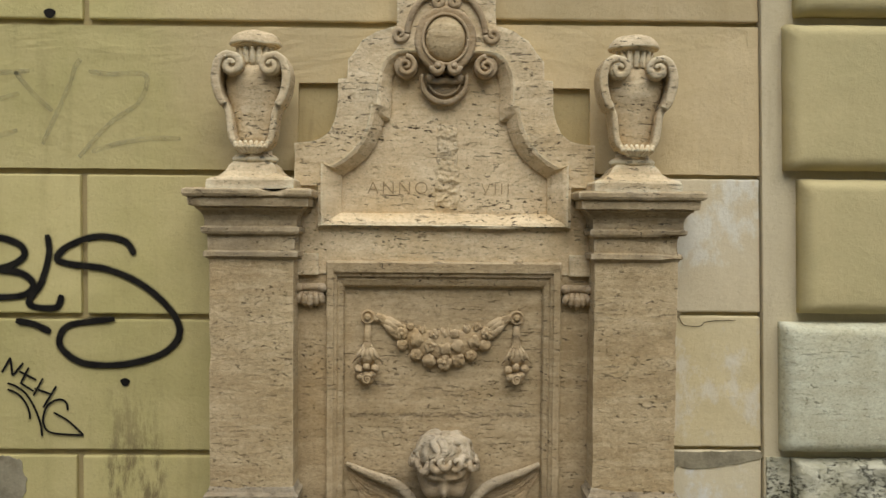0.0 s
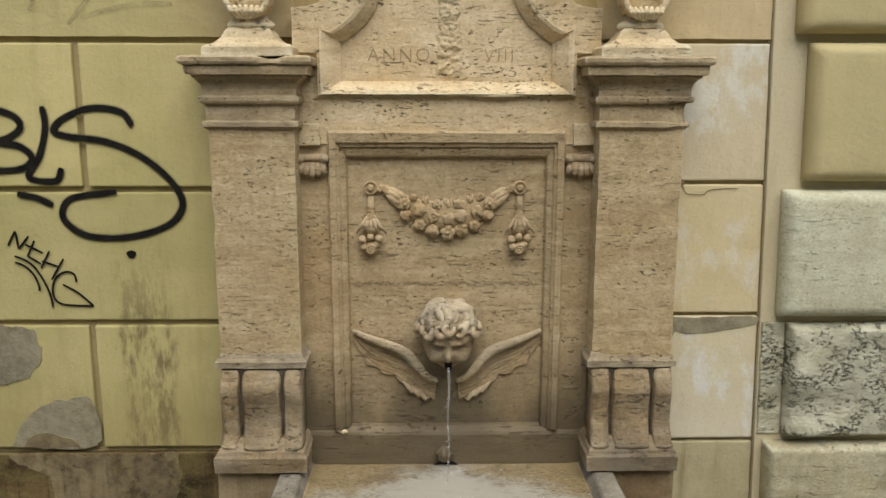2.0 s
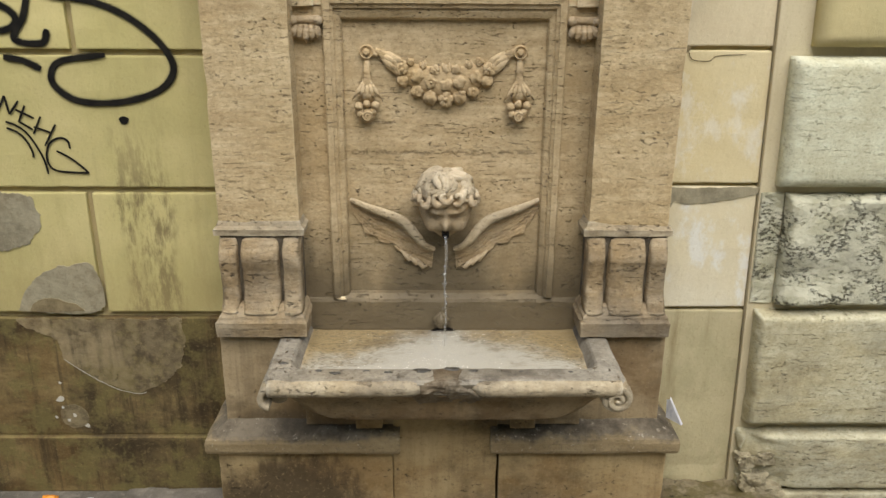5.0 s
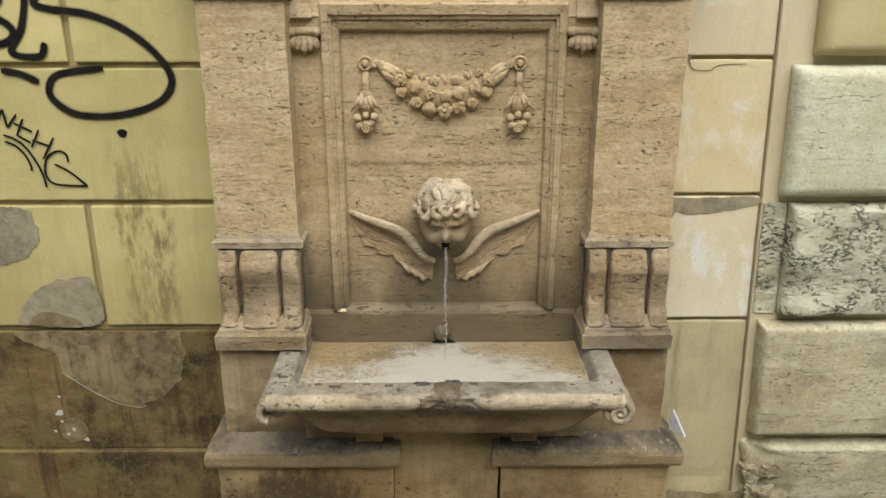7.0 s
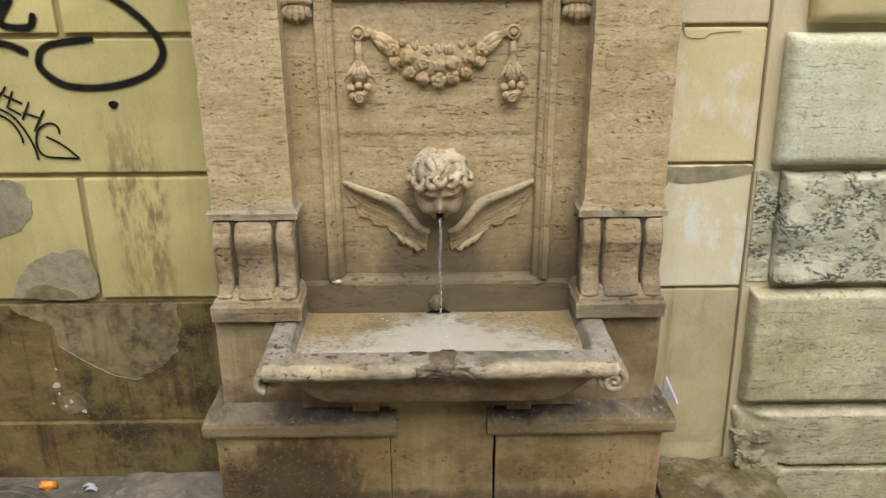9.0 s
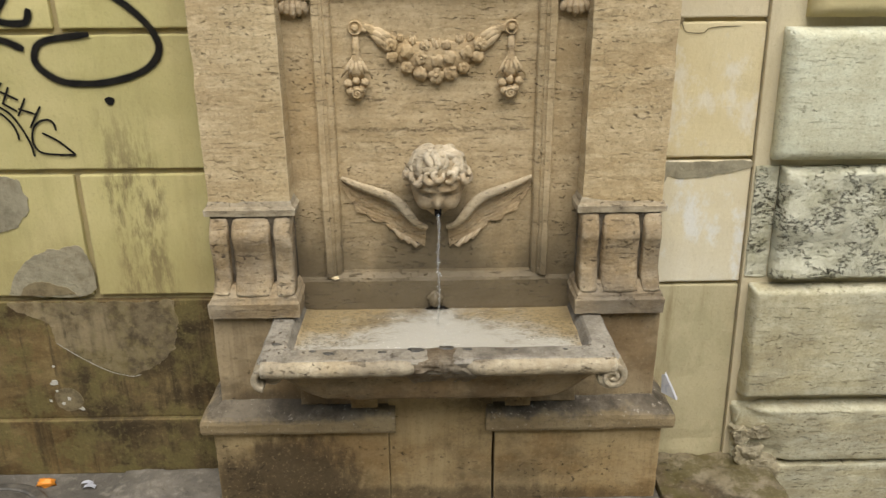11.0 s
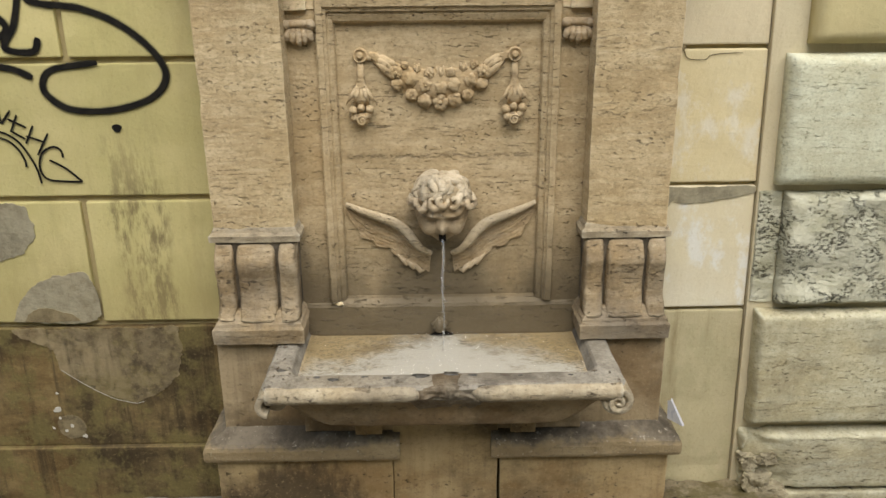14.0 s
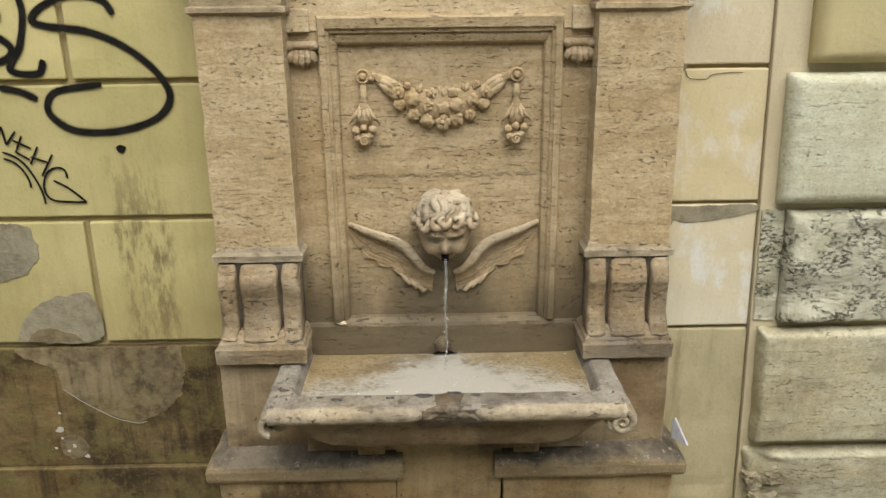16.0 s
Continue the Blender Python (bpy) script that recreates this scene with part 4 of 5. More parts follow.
# winged head that spouts the water: one plain carved relief
def relief_head():
    bm = bmesh.new()
    made = bmesh.ops.create_uvsphere(bm, u_segments=88, v_segments=64, radius=1.0)
    C = Vector((0.004, -0.064, 0.966))

    def bell(px, pz, x, z, sx, sz):
        return math.exp(-((px - x) / sx) ** 2 - ((pz - z) / sz) ** 2)

    for v in made["verts"]:
        d = v.co.copy()
        p = Vector((d.x * 0.077, d.y * 0.074, d.z * 0.096))
        p.x *= 1.0 - 0.16 * max(0, -d.z) ** 1.5
        add = 0.0
        if d.y < 0.25:
            px, pz = p.x, p.z
            add += 0.021 * bell(px, pz, 0, -0.024, 0.010, 0.020)
            for s in (-1, 1):
                add += 0.014 * bell(px, pz, s * 0.038, -0.042, 0.020, 0.020)
                add -= 0.016 * bell(px, pz, s * 0.027, -0.006, 0.016, 0.009)
                add += 0.006 * bell(px, pz, s * 0.027, -0.007, 0.010, 0.004)
                add += 0.010 * bell(px, pz, s * 0.028, 0.010, 0.020, 0.006)
            add -= 0.032 * bell(px, pz, 0, -0.061, 0.019, 0.011)
            add += 0.006 * bell(px, pz, 0, -0.046, 0.018, 0.006) + 0.008 * bell(px, pz, 0, -0.085, 0.020, 0.012)
        edge = 0.020 + 0.014 * math.sin(p.x * 90 + 0.6) - 0.05 * max(0, abs(p.x) - 0.052) * 18
        hair = max(0.0, min(1.0, (p.z - edge) / 0.012))
        if d.y > 0.3:
            hair = 1.0
        cell = noise.voronoi(Vector((p.x * 24, p.y * 18, p.z * 26)) + noise.noise_vector(p * 34) * 0.35)[0][0]
        add += hair * (0.008 + 0.012 * (0.55 - cell))
        p += d.normalized() * add
        t = radians(14)
        q = Vector((p.x, p.y * math.cos(t) - p.z * math.sin(t), p.y * math.sin(t) + p.z * math.cos(t)))
        v.co = q + C
    rng = random.Random(21)
    tilt = Matrix.Rotation(radians(14), 3, "X")

    def on_head(theta, az, lift):
        d = Vector((math.sin(theta) * math.sin(az), -math.sin(theta) * math.cos(az), math.cos(theta)))
        return tilt @ Vector((d.x * (0.079 + lift), d.y * (0.076 + lift), d.z * (0.098 + lift))) + C

    # long locks combed from the crown to the brow, and a fringe of loose curls
    for k in range(17):
        az = radians(-128 + 256 * k / 16) + rng.uniform(-0.09, 0.09)
        far = radians(50 + 30 * min(1.0, abs(az) / 1.5)) + rng.uniform(-0.10, 0.08)
        swing = rng.uniform(0.25, 0.5) * (1 if az > 0.15 else -1)
        lift = rng.uniform(0.003, 0.010)
        pts = [on_head(radians(6) + (far - radians(6)) * q / 11, az + swing * (math.sin(q * 0.62 + k) - math.sin(k)) * (0.35 + q / 16), lift * math.sin(q / 11 * math.pi * 0.85)) for q in range(12)]
        tube(bm, pts, [0.004, 0.008, 0.010, 0.0115, 0.012, 0.0125, 0.012, 0.0115, 0.011, 0.010, 0.008, 0.003], 9)
    for k in range(11):
        az = radians(-98 + 19.6 * k) + rng.uniform(-0.08, 0.08)
        th = radians(52 + 30 * min(1.0, abs(az) / 1.5)) + rng.uniform(-0.08, 0.08)
        turn, g, r = (1 if az < 0 else -1), rng.uniform(0, 6.28), rng.uniform(0.15, 0.24)
        pts = [on_head(th + r * (1 - 0.075 * q) * math.sin(g + turn * q * 0.52), az + 1.15 * r * (1 - 0.075 * q) * math.cos(g + turn * q * 0.52), 0.006 + 0.0010 * q) for q in range(11)]
        tube(bm, pts, [0.003, 0.007, 0.009, 0.0105, 0.011, 0.0105, 0.0095, 0.008, 0.007, 0.005, 0.003], 8)
    for v in bm.verts:
        if v.co.z > 0.97:
            v.co += noise.noise_vector(v.co * 60) * 0.0022 + noise.noise_vector(v.co * 140) * 0.0010
    # faces above this height take the second, paler stone
    hair_faces = [f for f in bm.faces if f.calc_center_median().z > 1.002]
    for f in hair_faces:
        f.material_index = 1
    # wings: three shallow rows of feathers under a worn front ridge that runs to the neck
    for s in (-1, 1):
        ridge = smooth3([(0.270, -0.030, 0.966), (0.225, -0.042, 0.949), (0.178, -0.046, 0.932), (0.132, -0.050, 0.914), (0.102, -0.054, 0.891), (0.080, -0.060, 0.864), (0.058, -0.058, 0.838), (0.030, -0.044, 0.820)])
        hem = smooth3([(0.272, -0.019, 0.936), (0.250, -0.019, 0.894), (0.230, -0.019, 0.858), (0.190, -0.019, 0.834), (0.152, -0.019, 0.818), (0.128, -0.019, 0.796), (0.098, -0.019, 0.778), (0.036, -0.019, 0.752)])
        count = len(bm.faces)
        tube(bm, [(0.002 + s * x, y, z) for x, y, z in ridge], [0.0045 + 0.0105 * math.sin(math.pi * min(1, 0.06 + 0.86 * k / (len(ridge) - 1))) for k in range(len(ridge))], 12, 0.75)
        bm.faces.ensure_lookup_table()
        for f in bm.faces[count:]:
            f.material_index = 1
        grid = []
        nv = 34
        for i, (a, b) in enumerate(zip(ridge, hem)):
            u = i / (len(ridge) - 1)
            scallop = abs(math.sin(u * math.pi * 5.5))
            row = []
            for k in range(nv + 1):
                v = k / nv * (0.88 + 0.12 * scallop)
                layer = (v * 3.0 + 0.22 * abs(math.sin(u * math.pi * 5.5 + int(v * 3) * 0.9))) % 1.0
                y = a[1] * 0.75 + (b[1] - a[1] * 0.75) * v ** 0.42 - 0.0036 * layer - 0.0010 * scallop
                y += 0.0012 * math.sin(v * 60 + u * 9)
                if k == nv:
                    y = -0.012
                row.append(bm.verts.new((0.002 + s * (a[0] + (b[0] - a[0]) * v), y, a[2] + (b[2] - a[2]) * v)))
            grid.append(row)
        for r0, r1 in zip(grid, grid[1:]):
            for k in range(nv):
                bm.faces.new((r0[k], r0[k + 1], r1[k + 1], r1[k]))
        # curled tuft at the wing's root
        for k in range(3):
            x, z = 0.002 + s * (0.112 - 0.020 * k), 0.796 - 0.012 * k
            tube(bm, [(x + s * 0.016, -0.022, z + 0.014), (x, -0.030, z), (x - s * 0.010, -0.027, z - 0.014), (x - s * 0.022, -0.020, z - 0.012)], [0.003, 0.0075, 0.008, 0.003], 8, 0.6)
    return bm


STONE_HAIR = travertine("pale grey carved travertine", (0.61, 0.51, 0.345), (0.51, 0.41, 0.26), (0.32, 0.245, 0.14), 1.6, grey=0.5, relief=1.6)
STONE_CARVED = travertine("carved travertine", (0.60, 0.48, 0.31), (0.51, 0.385, 0.225), (0.39, 0.28, 0.15), 0.8, grey=0.35, soot=0.3)
relief = part("cherub_relief", relief_head(), STONE_CARVED, fountain, "carved winged head spouting water from its mouth", smooth=True)
relief.data.materials.append(STONE_HAIR)
bm = bmesh.new()
rings(bm, [[(0.004 + r * math.cos(a), y, 0.889 + r * 0.8 * math.sin(a)) for a in [2 * math.pi * k / 18 for k in range(18)]] for y, r in ((-0.09, 0.010), (-0.128, 0.010), (-0.1285, 0.007), (-0.11, 0.006))])
part("spout", bm, DARK, fountain, "dark spout pipe")

# shell brackets under the frame's ears
for s in (-1, 1):
    bm = bmesh.new()
    cx = s * 0.367
    tube(bm, [(cx - 0.034, -0.056, 1.463), (cx + 0.034, -0.056, 1.463)], 0.011, 12)
    ball(bm, (cx - 0.032, -0.060, 1.462), 0.013)
    ball(bm, (cx + 0.032, -0.060, 1.462), 0.013)
    for k in range(5):
        d = (k - 2) * 0.0155
        tube(bm, [(cx + d * 0.7, -0.050, 1.456), (cx + d, -0.062, 1.434), (cx + d * 1.05, -0.060, 1.418 + abs(k - 2) * 0.005), (cx + d * 0.9, -0.048, 1.406 + abs(k - 2) * 0.007)], [0.008, 0.0100, 0.0095, 0.004], 10)
    part("shell_bracket", worn(bm, 0.008, 0.0012, 0.004, s), STONE_CARVED, fountain, smooth=True)

# cartouche over the tympanum
bm = bmesh.new()
made = bmesh.ops.create_uvsphere(bm, u_segments=28, v_segments=20, radius=1.0)
for v in made["verts"]:
    v.co = Vector((-0.002 + v.co.x * 0.056, -0.058 + v.co.y * 0.030, 2.142 + v.co.z * 0.063))
cartouche = part("cartouche", bm, STONE, pediment, "oval boss framed by scrolls", smooth=True)


def ell(cx, cz, rx, rz, y, a0, a1, n=36):
    return [(cx + rx * math.cos(radians(a0 + (a1 - a0) * k / n)), y, cz + rz * math.sin(radians(a0 + (a1 - a0) * k / n))) for k in range(n + 1)]


bm = bmesh.new()
band(bm, flat(ell(-0.002, 2.140, 0.071, 0.077, 0, -72, 252, 48)), 0.026, -0.070, -0.02, 0.007)
band(bm, flat(ell(-0.002, 2.140, 0.0615, 0.067, 0, 0, 360, 48)), 0.008, -0.076, -0.02, 0.003)
part("oval_frame", worn(bm, 0.008, 0.0014, 0.004), STONE_CARVED, cartouche, smooth=True)
for s in (-1, 1):
    bm = bmesh.new()
    band(bm, flat(list(reversed(spiral(s * 0.024, 2.240, 0, 0.015, 1.1, math.pi * 0.5, s, 24, 0.25)))) + smooth_line([(s * 0.040, 2.258), (s * 0.066, 2.244), (s * 0.090, 2.214), (s * 0.102, 2.180), (s * 0.106, 2.156)], 5), 0.017, -0.072, -0.02, 0.006)
    band(bm, flat(spiral(s * 0.126, 2.152, 0, 0.020, 1.25, math.pi * (1 if s > 0 else 0), s, 30, 0.2)), [0.016 - 0.006 * k / 30 for k in range(31)], -0.070, -0.02, 0.005)
    part("upper_scroll", worn(bm, 0.007, 0.0012, 0.004, s), STONE_CARVED, cartouche, smooth=True)
    bm = bmesh.new()
    loops = [[(s * 0.109 + r * math.cos(a), y, 2.069 + r * math.sin(a)) for a in [2 * math.pi * k / 28 for k in range(28)]] for y, r in ((-0.015, 0.032), (-0.052, 0.032), (-0.056, 0.028))]
    rings(bm, loops)
    band(bm, flat(spiral(s * 0.109, 2.069, 0, 0.027, 1.55, math.pi * 0.5, s, 44, 0.12)), [0.0135 - 0.005 * k / 44 for k in range(45)], -0.066, -0.03, 0.004)
    part("side_volute", worn(bm, 0.008, 0.001, 0.003, s), STONE_CARVED, cartouche, smooth=True)
    bm = bmesh.new()
    band(bm, flat(spiral(s * 0.021, 2.066, 0, 0.018, 1.15, math.pi * (0.0 if s > 0 else 1.0), -s, 28, 0.2)), [0.014 - 0.005 * k / 28 for k in range(29)], -0.078, -0.02, 0.004)
    ball(bm, (s * 0.021, -0.074, 2.068), 0.008)
    part("lower_scroll", bm, STONE_CARVED, cartouche, smooth=True)
bm = bmesh.new()
band(bm, flat(ell(-0.004, 2.036, 0.062, 0.062, 0, 168, 372)), [0.010 + 0.006 * math.sin(math.pi * k / 36) for k in range(37)], -0.044, -0.015, 0.005)
band(bm, flat(ell(-0.004, 2.034, 0.044, 0.040, 0, 180, 360)), 0.007, -0.036, -0.015, 0.003)
tube(bm, [(-0.046, -0.036, 2.034), (-0.02, -0.042, 2.030), (0.0, -0.040, 2.034), (0.02, -0.042, 2.030), (0.040, -0.036, 2.036)], 0.0085, 8)
ball(bm, (-0.004, -0.020, 2.02), 0.05, 1, 0.24, 0.8, 20, 12, 0.1)
for x in (-0.042, 0.036):
    ball(bm, (x, -0.040, 2.040), 0.013, 1, 0.7, 1, 12, 8, 0.2)
part("lower_shell", worn(bm, 0.008, 0.001, 0.003), STONE_CARVED, cartouche, smooth=True)

# broken relief scar and cut letters on the tympanum
bm = bmesh.new()
bmesh.ops.create_grid(bm, x_segments=24, y_segments=90, size=1)
for v in bm.verts:
    u, w = v.co.x, v.co.y
    z = 1.796 + w * 0.126
    wide = 0.036 if z < 1.80 else 0.030
    inside = max(0.0, 1 - max(abs(u), abs(w)) ** 8)
    n = noise.fractal(Vector((u * 1.5, w * 6, 3)), 0.9, 2.0, 5)
    v.co = Vector((0.006 + u * wide + 0.006 * noise.noise(Vector((w * 8, 1, u))), -0.0185 - inside * (0.006 + 0.006 * n), z))
part("relief_scar", bm, STONE_PITTED, pediment, "rough vertical scar of a removed carving", smooth=False)
# letters lie on the surface; the shade of their cuts is put into the colour
CUT = Mat("cut letter shade", 0.9, 0.1)
CUT.color((0.34, 0.25, 0.14))
CUT = CUT.m
for word, x, size in (("ANNO", -0.216, 0.050), ("VIII", 0.100, 0.048)):
    cu = bpy.data.curves.new("inscription", "FONT")
    cu.body, cu.size, cu.extrude, cu.space_character, cu.offset = word, size, 0.0006, 1.25, -0.0012
    tmp = bpy.data.objects.new("tmp", cu)
    scene.collection.objects.link(tmp)
    me = bpy.data.meshes.new_from_object(tmp.evaluated_get(bpy.context.evaluated_depsgraph_get()))
    bpy.data.objects.remove(tmp)
    me.materials.append(CUT)
    ob = new("inscription", me)
    ob.matrix_world = pose(x, -0.0212, 1.722, 90, 0, 0)
    ob.parent = pediment
    ob["label"] = "faint cut letters " + word


# urns on the capitals
def urn(s):
    cx = s * 0.505 - 0.003
    ob = thing("stone_urn", "weathered travertine urn with scroll handles on a capital", "urn", "urns on the capitals")
    Y = -0.098

    def lathe(prof, sy=0.72, n=28, lump=0.0015):
        bm = bmesh.new()
        rings(bm, [[(cx + r * math.cos(a), Y + r * sy * math.sin(a), z) for a in [2 * math.pi * k / n for k in range(n)]] for r, z in prof])
        for v in bm.verts:
            v.co += noise.noise_vector(v.co * 35) * lump
        return bm

    bm = bmesh.new()
    rings(bm, [[(cx - w, Y - d, z), (cx + w, Y - d, z), (cx + w, Y + d, z), (cx - w, Y + d, z)] for w, d, z in ((0.114, 0.074, 1.728), (0.114, 0.074, 1.750), (0.108, 0.070, 1.756), (0.086, 0.058, 1.762), (0.070, 0.048, 1.774), (0.060, 0.042, 1.790), (0.050, 0.036, 1.800))])
    part("foot", worn(bm, 0.02, 0.0012, 0.004, s), STONE_PITTED, ob)
    bm = lathe([(0.05, 1.797), (0.060, 1.802), (0.062, 1.810), (0.054, 1.818), (0.045, 1.822), (0.045, 1.83)])
    part("ring", bm, STONE_PITTED, ob, smooth=True)
    body = [(0.030, 1.826), (0.040, 1.840), (0.047, 1.866), (0.054, 1.905), (0.064, 1.948), (0.077, 1.988), (0.080, 2.016), (0.076, 2.040), (0.056, 2.060), (0.044, 2.072), (0.042, 2.086)]
    part("body", worn(lathe(body, 0.55), 0.02, 0.0012, 0.004, s), STONE_PITTED, ob, smooth=True)
    bm = lathe([(0.036, 2.060), (0.038, 2.076), (0.040, 2.088), (0.045, 2.098), (0.056, 2.107), (0.052, 2.112)], 0.8)
    for k in range(7):
        a = radians(200 + 23.3 * k)
        c, d = math.cos(a), math.sin(a) * 0.8
        tube(bm, [(cx + 0.040 * c, Y + 0.040 * d, 2.056), (cx + 0.042 * c, Y + 0.042 * d, 2.078), (cx + 0.048 * c, Y + 0.048 * d, 2.100)], [0.008, 0.0095, 0.005], 8)
    part("neck_leaves", worn(bm, 0.008, 0.0018, 0.004, s), STONE_PITTED, ob, "flared neck carved with leaves", smooth=True)
    bm = lathe([(0.050, 2.106), (0.066, 2.107), (0.069, 2.111), (0.067, 2.118), (0.060, 2.130), (0.046, 2.140), (0.028, 2.146), (0.010, 2.149)], 0.85, 40)
    part("lid", worn(bm, 0.006, 0.0030, 0.018, s * 2), STONE_PITTED, ob, "domed lid with a chipped brim", smooth=True)
    for h in (-1, 1):
        bm = bmesh.new()
        curl = list(reversed(flat(spiral(h * 0.050, 2.048, 0, 0.025, 1.2, math.pi / 2, h, 30, 0.2))))
        arm = smooth_line([(h * 0.064, 2.075), (h * 0.082, 2.062), (h * 0.091, 2.034), (h * 0.091, 2.004), (h * 0.083, 1.970), (h * 0.070, 1.946)], 6)
        strap = [(cx + x, z) for x, z in curl + arm]
        band(bm, strap, [0.012 + 0.005 * min(1, k / 20) for k in range(len(curl))] + [0.018 + 0.004 * math.sin(math.pi * k / len(arm)) for k in range(len(arm))], Y - 0.066, Y + 0.012, 0.005)
        loops = [[(cx + h * 0.050 + r * math.cos(a), y, 2.048 + r * math.sin(a)) for a in [2 * math.pi * k / 22 for k in range(22)]] for y, r in ((Y, 0.027), (Y - 0.054, 0.027), (Y - 0.058, 0.022))]
        rings(bm, loops)
        handle = part("handle", worn(bm, 0.008, 0.0014, 0.005, s + h), STONE_PITTED, ob, "rolled scroll handle", smooth=True)
        bm = bmesh.new()
        band(bm, [(cx + x, z) for x, z in smooth_line([(h * 0.069, 1.948), (h * 0.061, 1.928), (h * 0.057, 1.900), (h * 0.053, 1.872), (h * 0.045, 1.850), (h * 0.028, 1.836), (h * 0.008, 1.836)], 6)], 0.0165, Y - 0.054, Y + 0.008, 0.005)
        part("strap", worn(bm, 0.008, 0.0014, 0.004, s - h), STONE_PITTED, handle, smooth=True)
    bm = bmesh.new()
    for k in range(7):
        x = (k - 3) * 0.0125
        tube(bm, [(cx + x * 1.15, Y - 0.050, 1.852 - 0.0008 * abs(k - 3)), (cx + x, Y - 0.057, 1.838), (cx + x * 0.55, Y - 0.050, 1.822)], [0.004, 0.0085, 0.004], 8)
    part("knot", worn(bm, 0.006, 0.0012, 0.003, s), STONE_PITTED, ob, "gathered leaf knot", smooth=True)


for s in (-1, 1):
    urn(s)

# ---------- water ----------
WATER = bpy.data.materials.new("clear water")
WATER.use_nodes = True
nt = WATER.node_tree
nt.nodes.remove(nt.nodes["Principled BSDF"])
tr, gl, mx, fr = (nt.nodes.new("ShaderNode" + k) for k in ("BsdfTransparent", "BsdfGlossy", "MixShader", "Fresnel"))
tr.inputs[0].default_value = (0.93, 0.94, 0.92, 1)
gl.inputs["Roughness"].default_value = 0.08
fr.inputs[0].default_value = 1.33
nz, bp = nt.nodes.new("ShaderNodeTexNoise"), nt.nodes.new("ShaderNodeBump")
nz.inputs["Scale"].default_value = 30
bp.inputs["Distance"].default_value = 0.006
nt.links.new(nz.outputs["Fac"], bp.inputs["Height"])
nt.links.new(bp.outputs[0], gl.inputs["Normal"])
nt.links.new(fr.outputs[0], mx.inputs[0])
nt.links.new(tr.outputs[0], mx.inputs[1])
nt.links.new(gl.outputs[0], mx.inputs[2])
nt.links.new(mx.outputs[0], nt.nodes["Material Output"].inputs[0])
bm = bmesh.new()
bmesh.ops.create_grid(bm, x_segments=50, y_segments=24, size=1)
for v in bm.verts:
    d = math.hypot(v.co.x * 0.385, v.co.y * 0.14)
    v.co = Vector((v.co.x * 0.385, -0.19 + v.co.y * 0.140, 0.5695 + 0.0012 * math.sin(d * 160) * math.exp(-d * 9)))
pool = tagged(part("water", bm, WATER, smooth=True), "shallow clear water rippling in the stone basin", "water", kind="structure")
pool.visible_shadow = False

JET = Mat("falling water", 0.06, 0.8)
JET.color((0.9, 0.92, 0.92))
JET.b.inputs["Transmission Weight"].default_value = 0.88
JET.b.inputs["IOR"].default_value = 1.33
bm = bmesh.new()
pts, rad = [], []
for k in range(41):
    u = k / 40
    pts.append((0.004 + 0.002 * math.sin(u * 11), -0.128 - 0.030 * math.sqrt(u), 0.889 - 0.323 * u))
    rad.append(0.0042 - 0.0026 * u + 0.0011 * math.sin(k * 1.9) * (0.4 + u))
tube(bm, pts, rad, 10)
rng = random.Random(8)
for k in range(26):
    u = rng.uniform(0.25, 1.0)
    ball(bm, (0.004 + rng.gauss(0, 0.005 + 0.006 * u), -0.128 - 0.030 * math.sqrt(u) + rng.gauss(0, 0.004), 0.889 - 0.323 * u), rng.uniform(0.0008, 0.002), 1, 1, 1.6, 8, 6)
tagged(part("water_jet", bm, JET.m, smooth=True), "thin clear jet of water falling from the carved mouth", "water jet")

# ---------- paint on the wall ----------
SPRAY = Mat("black spray paint", 0.85, 0.15)
SPRAY.color(SPRAY.mix(SPRAY.ramp(SPRAY.noise((20, 20, 20), 1.5, 5), 0.3, 0.7), (0.006, 0.0055, 0.005), (0.018, 0.016, 0.012)))
SPRAY = SPRAY.m
FADED = Mat("faded grey spray paint", 0.85, 0.2)
FADED.color(FADED.mix(FADED.ramp(FADED.noise((9, 9, 9), 1.5, 6, 0.7), 0.4, 0.62), (0.38, 0.355, 0.215), (0.45, 0.40, 0.20)))
FADED.link(FADED.ramp(FADED.noise((14, 14, 14), 1.5, 6, 0.7, (2, 2, 2)), 0.35, 0.68, 0.0, 0.2), FADED.b.inputs["Alpha"])
FADED = FADED.m


def mist_paint(name, tone, cover):
    m = Mat(name, 0.8, 0.2)
    m.color(tone)
    m.b.inputs["Alpha"].default_value = cover
    return m.m


MIST = [mist_paint("paint edge", (0.03, 0.028, 0.022), 0.55), mist_paint("paint mist", (0.03, 0.028, 0.022), 0.25), mist_paint("thin paint mist", (0.03, 0.028, 0.022), 0.12), mist_paint("faded paint mist", (0.30, 0.27, 0.16), 0.10)]


